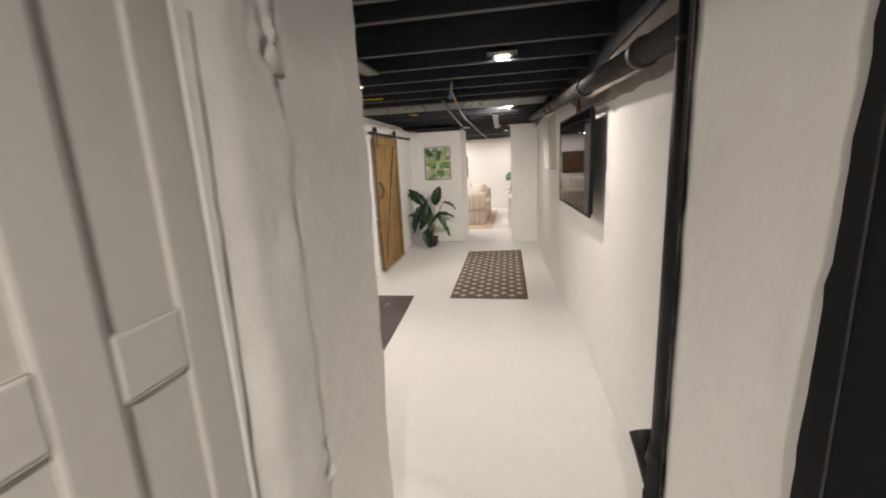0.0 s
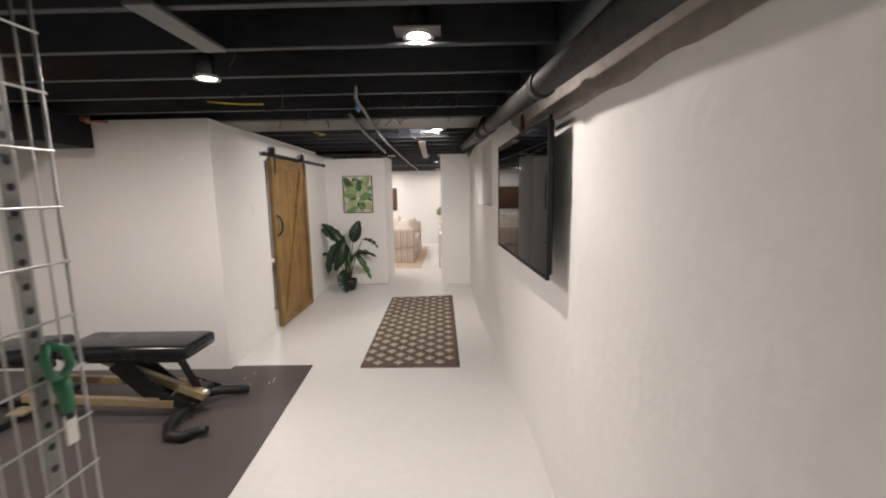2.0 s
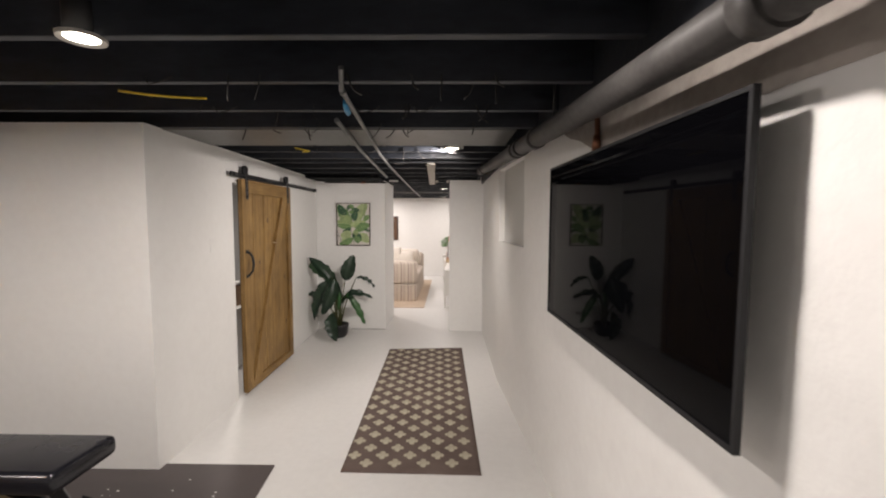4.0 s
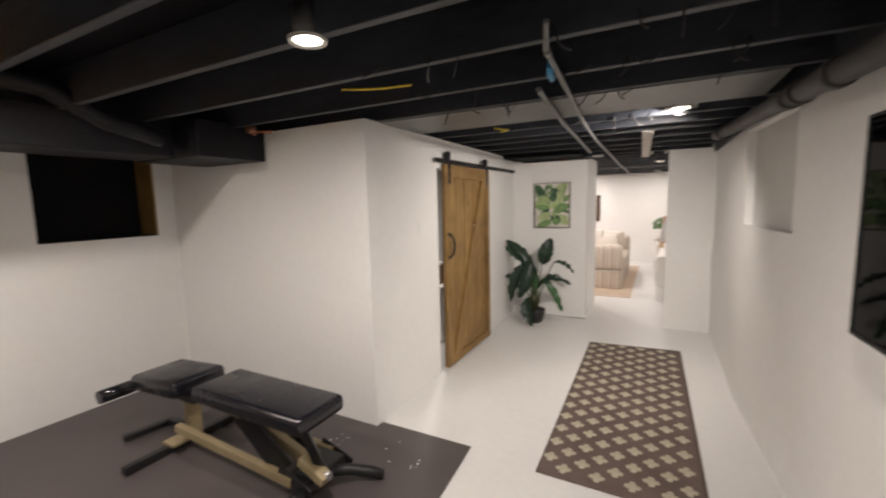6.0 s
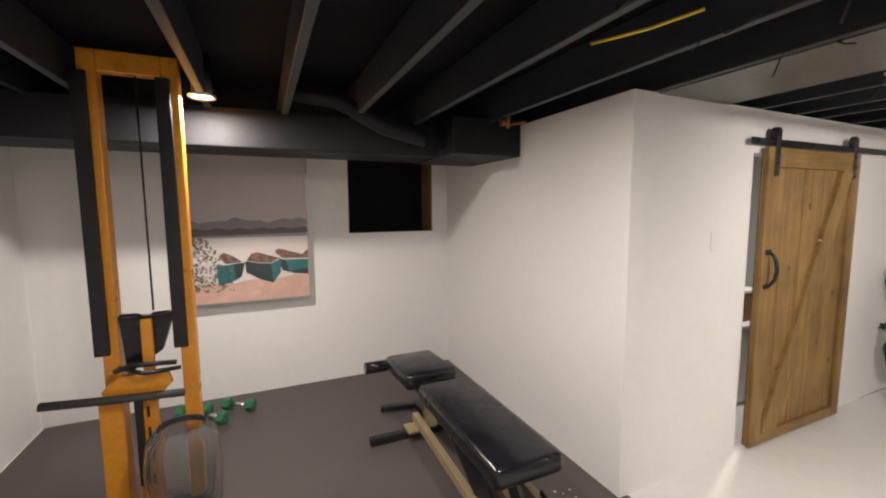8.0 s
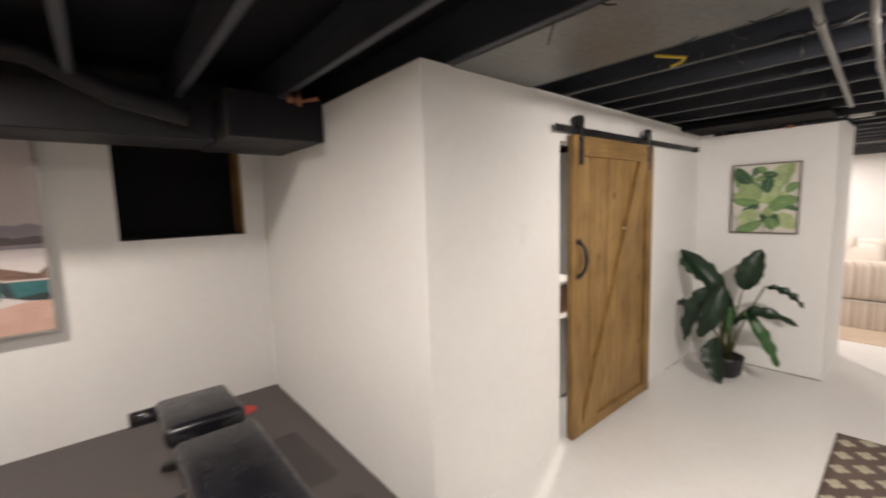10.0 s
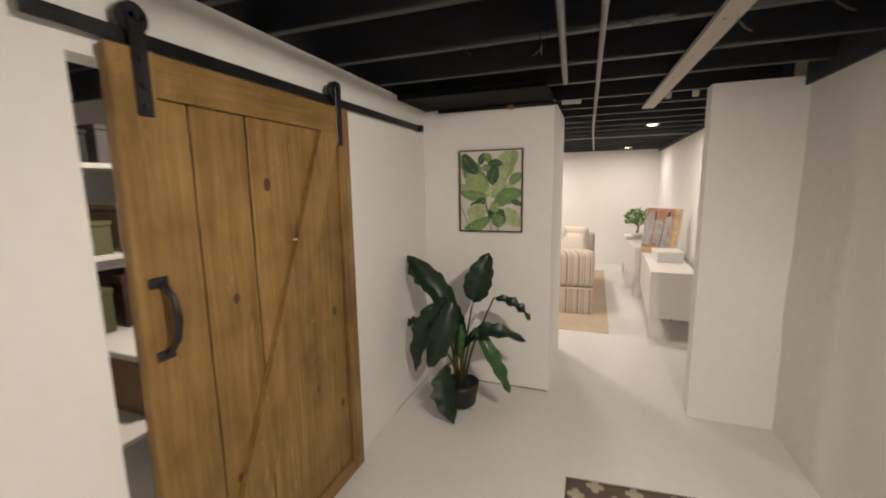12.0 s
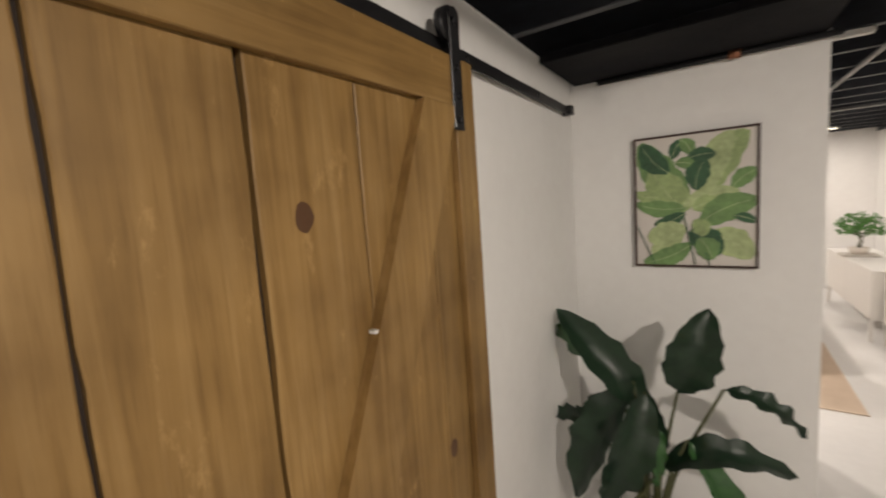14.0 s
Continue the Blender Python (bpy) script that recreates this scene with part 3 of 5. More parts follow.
for v in ext["geom"]:
    if isinstance(v, bmesh.types.BMVert):
        v.co.z = 0.001
part("weave", bm, RUG_BROWN, rug)
motif = bmesh.new()
shape = []
for k in range(4):
    a = k * math.pi / 2
    for u, v in ((0.34, -0.34), (0.42, -0.40), (0.80, -0.40), (1.0, -0.18), (1.0, 0.18), (0.80, 0.40), (0.42, 0.40)):
        shape.append((u * math.cos(a) - v * math.sin(a), u * math.sin(a) + v * math.cos(a)))
lo = [motif.verts.new((u * 0.045, v * 0.048, 0.0)) for u, v in shape]
hi = [motif.verts.new((u * 0.043, v * 0.046, 0.0018)) for u, v in shape]
c = motif.verts.new((0, 0, 0.0018))
for i in range(len(lo)):
    j = (i + 1) % len(lo)
    motif.faces.new((lo[i], lo[j], hi[j], hi[i]))
    motif.faces.new((hi[i], hi[j], c))
first = part("motif", motif, RUG_CREAM, rug, "cream woven quatrefoil")
mesh_motif = first.data
todo = []
for i in range(9):
    for j in range(15):
        x = -0.409 + i * 0.0975
        y = -1.284 + j * 0.187 + (0.0935 if i % 2 else 0)
        near, far = 0.03 * (0.5 - x / RW) - RL / 2, RL / 2 - 0.043 * (0.5 - x / RW)
        if near + 0.035 < y < far - 0.035:
            todo.append((x, y))
first.location = (*todo[0], 0.0076)
for x, y in todo[1:]:
    ob = new("motif", mesh_motif)
    ob.parent = rug
    ob.location = (x, y, 0.0076)

# ---- the television ----
tv = thing("television", "large black flat television on a wall bracket", "television", pose(1.632, 3.235, 1.195, 0, 0, 2.65))
TW, TH = 1.305, 0.728
bm = bmesh.new()
box(bm, -0.004, 0, 0, 0.012, TW, 0.014)
box(bm, -0.004, 0, TH - 0.010, 0.012, TW, TH)
box(bm, -0.004, 0, 0.0142, 0.012, 0.010, TH - 0.0102)
box(bm, -0.004, TW - 0.010, 0.0142, 0.012, TW, TH - 0.0102)
part("bezel", bm, BLACK_METAL, tv, "thin black bezel")
part("screen", boxed(0.0, 0.0102, 0.0144, 0.009, TW - 0.0102, TH - 0.0104), SCREEN, tv, "switched-off glossy black screen")
bm = bmesh.new()
box(bm, 0.0125, 0.02, 0.02, 0.030, TW - 0.02, TH - 0.02, 0.006, 1)
box(bm, 0.0305, 0.25, 0.08, 0.05, TW - 0.25, 0.42, 0.006, 1)
part("back_shell", bm, BLACK_METAL, tv)
part("wall_bracket", boxed(0.0505, 0.45, 0.2, 0.075, TW - 0.45, 0.52, bevel=0.003, seg=1), IRON, tv)

# ---- pipes ----
def drain_x(y):
    return 1.60 - 0.0375 * (y - 2.4)


def drain_z(y):
    return 1.985 + 0.049 * (y - 2.4)


dp = thing("drain_pipe", "thick dark grey drain pipe along the wall under the joists", "pipe")
bm = bmesh.new()
tube(bm, [(drain_x(1.69), 1.69, drain_z(1.69)), (drain_x(7.25), 7.25, drain_z(7.25))], 0.047, 18)
part("main_run", bm, PIPE_GREY, dp)
for y in (2.05, 3.1, 4.62, 5.0, 5.14, 6.9):
    bm = bmesh.new()
    tube(bm, [(drain_x(y), y, drain_z(y)), (drain_x(y + 0.06), y + 0.06, drain_z(y + 0.06))], 0.056, 18)
    part("coupling", bm, PIPE_GREY, dp)
for y in (4.35, 6.6):
    bm = bmesh.new()
    tube(bm, [(drain_x(y), y - 0.02, drain_z(y) + 0.055), (drain_x(y), y - 0.02, TOP + 0.12)], 0.006, 6)
    part("hanger", bm, IRON, dp)
vp = thing("vertical_pipe", "black painted vertical stack with a clean-out near the floor", "pipe")
bm = bmesh.new()
tube(bm, [(1.625, 1.670, 0.62), (1.625, 1.670, 2.4)], 0.040, 16)
part("upper_pipe", bm, BLACK_METAL, vp)
bm = bmesh.new()
tube(bm, [(1.625, 1.674, 0.0), (1.625, 1.674, 0.60)], 0.046, 16)
tube(bm, [(1.625, 1.674, 0.58), (1.625, 1.672, 0.66)], [0.054, 0.042], 16)
part("lower_pipe", bm, BLACK_METAL, vp)
for z in (0.12, 0.28, 0.40):
    bm = bmesh.new()
    tube(bm, [(1.625, 1.674, z), (1.625, 1.674, z + 0.05)], 0.054, 16)
    part("coupling", bm, BLACK_METAL, vp)
bm = bmesh.new()
tube(bm, [(1.620, 1.68, 0.46), (1.605, 1.76, 0.55), (1.598, 1.81, 0.60)], [0.040, 0.042, 0.046], 16)
part("cleanout_branch", bm, BLACK_METAL, vp)
for z in (1.9,):
    bm = bmesh.new()
    tube(bm, [(1.625, 1.670, z), (1.625, 1.670, z + 0.025)], 0.041, 16)
    part("clamp", bm, BLACK_METAL, vp)


def ragged_band(name, y0, y1, x_off, label):
    """A band of black paint with hand-cut uneven edges on the masonry."""
    bm = bmesh.new()
    n = 70
    rows = []
    for i in range(n + 1):
        z = 0.002 + (DECK - 0.01) * i / n
        a = y0 - (0.040 * max(0.0, z - 1.0) if y1 < y0 else 0) + 0.010 * noise.noise(Vector((z * 9, y0, 0))) + 0.006 * noise.noise(Vector((z * 31, y0, 2)))
        rows.append((bm.verts.new((x_off, a, z)), bm.verts.new((x_off, y1, z))))
    for (a, b), (c, d) in zip(rows, rows[1:]):
        bm.faces.new((a, b, d, c))
    return structure(name, bm, BLACK_EDGE, label, "paint")


# the white pier beside the pipe, a little proud of the wall
structure("wall_pier", wall_sheet((1.607, 1.625), (1.607, 0.985), 0, DECK, 0.19, 0.06, 0.006, 8.0), STONE_WALL, "white painted masonry pier beside the black pipe", "wall")
ragged_band("trim_black_pipe_edge", 1.594, 1.63, 1.597, "black paint with a ragged edge beside the pipe")
ragged_band("trim_black_corner", 1.046, 0.982, 1.597, "black paint with a ragged edge on the pier")

# conduits and lumber below the joists
for name, pts, r, mat, label in (
    ("conduit", [(0.407, 4.83, 2.232), (0.32, 5.9, 2.236), (0.205, 8.05, 2.236)], 0.015, GALV, "grey metal conduit fixed under the joists"),
    ("water_pipe", [(0.60, 4.20, 2.30), (0.57, 4.32, 2.245), (0.445, 6.08, 2.238), (0.41, 6.9, 2.238), (0.34, 10.5, 2.24), (0.33, 13.4, 2.235)], 0.012, GALV, "thin grey water pipe fixed under the joists"),
):
    ob = thing(name, label, "pipe")
    bm = bmesh.new()
    tube(bm, pts, r, 12)
    part("tube", bm, mat, ob)
    for k in range(1, len(pts) - 1):
        bm = bmesh.new()
        p, q = Vector(pts[k]), Vector(pts[k + 1])
        tube(bm, [p, p + (q - p).normalized() * 0.05], r * 1.25, 12)
        part("coupling", bm, mat, ob)
bm = bmesh.new()
tube(bm, [(0.53, 4.56, 2.262), (0.505, 4.66, 2.255), (0.497, 4.74, 2.25)], 0.016, 10)
tagged(link("blue_cable_tape", bm, BLUE), "blue tape wrapped round a pipe under the joists", "tape")
lum = thing("lumber_strap", "pale unpainted board nailed flat under the joists", "board")
bm = bmesh.new()
bar(bm, (0.861, 6.825, 2.2505), (0.775, 9.26, 2.2505), 0.088, 0.022, 0.002)
part("board", bm, PALE_WOOD, lum)
for y in (6.84, 7.31, 7.78, 8.22):
    bm = bmesh.new()
    tube(bm, [(0.85 - 0.035 * (y - 6.8), y, 2.238), (0.85 - 0.035 * (y - 6.8), y, 2.2394)], 0.006, 8)
    part("nail", bm, IRON, lum)

cb = thing("ceiling_block", "short pale board nailed under the joists near the lights", "board")
part("board", boxed(0.10, 2.88, 2.243, 0.20, 3.36, 2.2605, bevel=0.002, seg=1), PAN, cb)
# dark strips draw the shade and dirt of the gap under the walls
structure("trim_floor_gap", boxed(-0.60, 8.536, 0.0005, 0.098, 8.5395, 0.005), JOINT, "thin dark strip for the shaded, dirty gap along the foot of the wall", "gap")
structure("trim_floor_gap", boxed(closet_x(8.0) + 0.001, 7.40, 0.0005, closet_x(8.0) + 0.003, 8.50, 0.003), JOINT, "thin dark strip for the shaded, dirty gap along the foot of the wall", "gap")

pp = thing("thin_wall_pipe", "thin black pipe with a copper coupling along the wall", "pipe")
bm = bmesh.new()
tube(bm, [(-0.78, 8.505, 2.206), (0.13, 8.505, 2.206)], 0.012, 10)
part("tube", bm, BLACK_METAL, pp)
bm = bmesh.new()
tube(bm, [(-0.235, 8.505, 2.206), (-0.19, 8.505, 2.206)], 0.019, 12)
part("coupling", bm, COPPER, pp, "copper coupling")
jb = thing("cable_cover", "short white cable cover fixed under a joist", "cover", pose(0.20, 8.77, TOP - 0.0235, 0, 0, 6))
part("body", boxed(-0.07, -0.018, 0, 0.07, 0.018, 0.026, bevel=0.004, seg=1), WHITE_PLASTIC, jb)
for x in (0.86, 1.03):
    wk = thing("timber_block", "short raw timber block nailed beside a joist", "block", pose(x, 8.82, TOP - 0.03), group="raw timber blocks")
    part("block", boxed(-0.018, -0.018, 0, 0.018, 0.018, 0.09, bevel=0.002, seg=1), PALE_WOOD, wk)

# ---- recessed lights, seen and added ----
GLOW = bpy.data.materials.new("lit_diffuser")
GLOW.use_nodes = True
g = GLOW.node_tree.nodes["Principled BSDF"]
g.inputs["Base Color"].default_value = (0.9, 0.88, 0.82, 1)
g.inputs["Emission Color"].default_value = (1.0, 0.88, 0.70, 1)
g.inputs["Emission Strength"].default_value = 14.0
TRIM = plain("grey_light_trim", (0.45, 0.43, 0.40), 0.5)


def recessed_light(x, y, z, plate):
    t = thing("recessed_light", "one of the seen and added round lit ceiling lights between black joists", "ceiling light", pose(x, y, z), group="recessed ceiling lights")
    bm = bmesh.new()
    n = 24
    for ra, rb, za, zb in ((0.050, 0.068, 0.006, 0.0), (0.068, 0.070, 0.0, 0.012)):
        A = [bm.verts.new((ra * math.cos(k * 2 * math.pi / n), ra * math.sin(k * 2 * math.pi / n), za)) for k in range(n)]
        B = [bm.verts.new((rb * math.cos(k * 2 * math.pi / n), rb * math.sin(k * 2 * math.pi / n), zb)) for k in range(n)]
        for k in range(n):
            bm.faces.new((A[k], A[(k + 1) % n], B[(k + 1) % n], B[k])).smooth = True
    part("trim_ring", bm, TRIM, t)
    bm = bmesh.new()
    bm.faces.new([bm.verts.new((0.0498 * math.cos(k * 2 * math.pi / n), 0.0498 * math.sin(k * 2 * math.pi / n), 0.006)) for k in range(n)])
    part("diffuser", bm, GLOW, t, "glowing round diffuser")
    if plate:
        part("mounting_plate", boxed(-0.10, -0.095, 0.0125, 0.10, 0.095, 0.018), PAN, t, "square metal mounting plate")
    bm = bmesh.new()
    tube(bm, [(0, 0, 0.0185), (0, 0, DECK - z - 0.002)], 0.05, 16)
    part("can", bm, BLACK_METAL, t)
    return t


# a fixture for every lamp in the list, the four added ones too
for k, (lx, ly, lz, lw, lc) in enumerate(LIGHTS):
    recessed_light(lx, ly, lz - 0.006, k in (0, 2))

# ---- loose wires under the joists ----
random.seed(5)
bm = bmesh.new()
for k in range(46):
    y = random.choice(JOISTS[2:12]) + random.choice((-0.024, 0.024))
    x = random.uniform(-0.4, 1.3)
    l = random.uniform(0.03, 0.09)
    s = random.uniform(-0.06, 0.06)
    tube(bm, [(x, y, TOP + 0.03), (x + s * 0.3, y - 0.01, TOP - l * 0.3), (x + s * 0.7, y - 0.02, TOP - l * 0.75), (x + s * 1.2, y - 0.02, TOP - l)], random.uniform(0.002, 0.0045), 6)
for k in range(16):
    y = random.choice(JOISTS[3:12])
    x = random.uniform(-0.3, 1.1)
    w = random.uniform(0.1, 0.25)
    tube(bm, [(x, y - 0.02, TOP + 0.02), (x + w * 0.3, y - 0.05, TOP - 0.02), (x + w * 0.7, y - 0.06, TOP - 0.015), (x + w, y - 0.022, TOP + 0.02)], 0.003, 6)
tagged(link("loose_wires", bm, PIPE_GREY), "short loose grey wires hanging under the joists", "wires", kind="stuff")
for pts, r in (([(-0.48, 4.36, 2.255), (-0.38, 4.39, 2.248), (-0.28, 4.44, 2.25), (-0.14, 4.485, 2.256)], 0.006), ([(-0.206, 5.815, 2.245), (-0.15, 5.87, 2.236), (-0.126, 5.93, 2.24), (-0.17, 6.0, 2.243), (-0.228, 6.05, 2.25)], 0.007)):
    bm = bmesh.new()
    tube(bm, pts, r, 8)
    tagged(link("yellow_cable", bm, YELLOW_WIRE), "short yellow cable stapled under a black joist", "cable")
vf = thing("valve_fitting", "small copper valve on the corner of the air duct", "valve")
bm = bmesh.new()
tube(bm, [(-1.72, 4.80, 2.20), (-1.72, 4.80, 2.30)], 0.016, 10)
tube(bm, [(-1.74, 4.80, 2.225), (-1.60, 4.86, 2.222)], 0.010, 10)
part("body", bm, COPPER, vf)
bm = bmesh.new()
tube(bm, [(-1.70, 4.76, 2.23), (-1.70, 4.73, 2.23)], 0.026, 12)
part("handwheel", bm, COPPER, vf)
hf = thing("pipe_hanger", "tarnished copper pipe strap on the wall above the television", "hanger")
bm = bmesh.new()
tube(bm, [(1.695, 4.24, 1.97), (1.69, 4.24, 2.10)], 0.011, 10)
part("strap", bm, COPPER, hf)
bm = bmesh.new()
tube(bm, [(1.69, 4.24, 1.965), (1.69, 4.24, 2.03)], [0.02, 0.014], 10)
part("sleeve", bm, COPPER, hf)
bm = bmesh.new()
tube(bm, [(-1.95, 3.4, 2.36), (-1.98, 3.7, 2.34), (-2.0, 4.0, 2.20), (-2.02, 4.3, 2.14)], 0.055, 16)
tagged(link("branch_duct", bm, BLACK_DUCT), "black round branch duct beside the main duct", "duct")

# ---- picture by the plant ----
def flat_leaf(bm, cx, cz, ang, length, width, y, notch=0.0, n=10):
    """A leaf shape lying in the picture's plane."""
    d, s = Vector((math.cos(ang), 0, math.sin(ang))), Vector((-math.sin(ang), 0, math.cos(ang)))
    o = Vector((cx, y, cz))
    left, right, mid = [], [], []
    for i in range(n + 1):
        u = i / n
        w = width * math.sin(math.pi * min(u * 0.92 + 0.04, 1)) ** 0.75 * (1 - (notch if i % 3 == 1 else 0))
        bend = s * (0.08 * length * math.sin(u * 3))
        p = o + d * (u * length) + bend
        mid.append(bm.verts.new(p))
        left.append(bm.verts.new(p + s * w / 2))
        right.append(bm.verts.new(p - s * w / 2))
    for i in range(n):
        bm.faces.new((mid[i], mid[i + 1], left[i + 1], left[i]))
        bm.faces.new((mid[i], right[i], right[i + 1], mid[i + 1]))


def paint(name, c):
    return material(name, tuple(v * 0.6 for v in c), tuple(min(v * 1.3, 1) for v in c), 0.7, big=9, small=45, bump=0.05, bump_scale=200)


PAINTS = [paint("painted_" + n, c) for n, c in (("light_green", (0.33, 0.43, 0.19)), ("mid_green", (0.17, 0.29, 0.11)), ("deep_green", (0.045, 0.11, 0.055)), ("lime", (0.43, 0.52, 0.26)))]
RIB = paint("painted_pale_rib", (0.50, 0.56, 0.32))
pic = thing("framed_leaf_print", "square-edged print of green banana leaves in a thin dark frame", "picture", pose(-0.618, 8.539, 1.274))
PW, PH = 0.500, 0.630
part("canvas", boxed(0.008, -0.020, 0.008, PW - 0.008, -0.002, PH - 0.008), CANVAS, pic)
bm = bmesh.new()
for a in ((0, 0, PW, 0.009), (0, PH - 0.009, PW, PH), (0, 0.0092, 0.009, PH - 0.0092), (PW - 0.009, 0.0092, PW, PH - 0.0092)):
    box(bm, a[0], -0.032, a[1], a[2], -0.001, a[3])
part("frame", bm, WALNUT, pic, "thin dark brown frame")
# foot, tip, width and colour of each painted leaf, in parts of the canvas's width and height
SHAPES = [
    ((0.56, 0.53), (0.91, 0.97), 0.125, 0), ((0.60, 0.56), (0.80, 0.98), 0.10, 3), ((0.46, 0.55), (0.06, 0.96), 0.120, 1), ((0.46, 0.43), (0.16, 0.76), 0.135, 0), ((0.30, 0.72), (0.07, 0.95), 0.085, 2),
    ((0.33, 0.82), (0.42, 0.96), 0.045, 2), ((0.40, 0.96), (0.50, 0.84), 0.050, 1), ((0.45, 0.81), (0.68, 0.83), 0.055, 2), ((0.36, 0.79), (0.52, 0.76), 0.045, 1), ((0.52, 0.58), (0.60, 0.80), 0.080, 2),
    ((0.80, 0.58), (0.99, 0.70), 0.060, 1), ((0.45, 0.45), (0.01, 0.50), 0.065, 1), ((0.20, 0.54), (0.01, 0.58), 0.045, 0), ((0.42, 0.47), (0.86, 0.55), 0.065, 3), ((0.50, 0.44), (0.72, 0.49), 0.060, 0),
    ((0.55, 0.33), (0.99, 0.49), 0.100, 1), ((0.44, 0.41), (0.18, 0.33), 0.050, 2), ((0.44, 0.30), (0.12, 0.22), 0.110, 3), ((0.30, 0.30), (0.16, 0.10), 0.060, 3), ((0.62, 0.26), (0.96, 0.08), 0.105, 3),
    ((0.50, 0.18), (0.08, 0.03), 0.075, 1), ((0.48, 0.28), (0.72, 0.10), 0.095, 2), ((0.55, 0.22), (0.66, 0.06), 0.080, 1), ((0.82, 0.38), (0.98, 0.33), 0.035, 2), ((0.52, 0.36), (0.60, 0.24), 0.060, 0),
]
LEAVES = []
for (fx, fz), (tx, tz), wd, c in SHAPES:
    dx, dz = (tx - fx) * PW, (tz - fz) * PH
    LEAVES.append((fx * PW, fz * PH, math.atan2(dz, dx), math.hypot(dx, dz) / 1.08, wd, c))
for k, (cx, cz, ang, ln, wd, c) in enumerate(LEAVES):
    bm = bmesh.new()
    flat_leaf(bm, cx, cz, ang, ln * 1.08, wd * 1.3, -0.0203 - 0.0003 * k, 0.12)
    bmesh.ops.bisect_plane(bm, geom=bm.verts[:] + bm.edges[:] + bm.faces[:], plane_co=(0.012, 0, 0), plane_no=(-1, 0, 0), clear_outer=True)
    bmesh.ops.bisect_plane(bm, geom=bm.verts[:] + bm.edges[:] + bm.faces[:], plane_co=(PW - 0.012, 0, 0), plane_no=(1, 0, 0), clear_outer=True)
    bmesh.ops.bisect_plane(bm, geom=bm.verts[:] + bm.edges[:] + bm.faces[:], plane_co=(0, 0, PH - 0.012), plane_no=(0, 0, 1), clear_outer=True)
    part("painted_leaf", bm, PAINTS[c], pic)
    bm = bmesh.new()
    d, sd = Vector((math.cos(ang), 0, math.sin(ang))), Vector((-math.sin(ang), 0, math.cos(ang)))
    pts = [Vector((cx, -0.02045 - 0.0003 * k, cz)) + d * (u * ln * 1.0) + sd * (0.08 * ln * 1.08 * math.sin(u * 3 * 0.93)) for u in (0, 0.25, 0.5, 0.75, 0.95)]
    for p, q in zip(pts, pts[1:]):
        if all(0.014 < v.x < PW - 0.014 and v.z < PH - 0.014 for v in (p, q)):
            w = sd * 0.0009
            bm.faces.new([bm.verts.new(v) for v in (p - w, q - w, q + w, p + w)])
    if bm.faces:
        part("painted_rib", bm, RIB, pic)
for x0, x1, z1 in ((0.262, 0.215, 0.24), (0.318, 0.305, 0.07), (0.09, 0.015, 0.195)):
    bm = bmesh.new()
    bar(bm, (x0, -0.0307, 0.012), (x1, -0.0307, z1), 0.0006, 0.005)
    part("painted_stalk", bm, PAINTS[2], pic)

# ---- the potted plant ----
def leaf_blade(bm, base, tip, width, sag, face, wave=0.016, n=14):
    """A broad leaf from base to tip, bent by sag; face: the way its upper side looks."""
    base, tip, face = Vector(base), Vector(tip), Vector(face).normalized()
    d = (tip - base)
    side = d.cross(face).normalized()
    up = side.cross(d).normalized()
    rows = []
    for i in range(n + 1):
        u = i / n
        w = width * (math.sin(math.pi * (u ** 0.8) * 0.97 + 0.03) ** 0.7) if 0 < u < 1 else 0.004
        w *= 1 + 0.08 * math.sin(i * 2.1)
        p = base + d * u + up * (sag * math.sin(math.pi * u))
        row = []
        for k in (-1, -0.5, 0, 0.5, 1):
            lift = up * (abs(k) * w * 0.30 + wave * math.sin(i * 1.7 + k * 2) * abs(k))
            row.append(bm.verts.new(p + side * (k * w / 2) + lift))
        rows.append(row)
    for a, b in zip(rows, rows[1:]):
        for k in range(4):
            bm.faces.new((a[k], a[k + 1], b[k + 1], b[k])).smooth = True


plant = thing("potted_plant", "broad-leaved dark green houseplant in a small black pot", "plant", pose(-0.50, 8.13, 0))
bm = bmesh.new()
n = 24
prof = [(0.085, 0.0), (0.115, 0.03), (0.135, 0.15), (0.140, 0.185), (0.128, 0.185), (0.120, 0.15)]
rings = [[bm.verts.new((r * math.cos(k * 2 * math.pi / n), r * math.sin(k * 2 * math.pi / n), z)) for k in range(n)] for r, z in prof]
for a, b in zip(rings, rings[1:]):
    for k in range(n):
        bm.faces.new((a[k], a[(k + 1) % n], b[(k + 1) % n], b[k])).smooth = True
bm.faces.new(rings[0][::-1])
part("pot", bm, POT, plant, "black plastic pot")
bm = bmesh.new()
bm.faces.new([bm.verts.new((0.121 * math.cos(k * 2 * math.pi / n), 0.121 * math.sin(k * 2 * math.pi / n), 0.155)) for k in range(n)])
part("soil", bm, SOIL, plant)
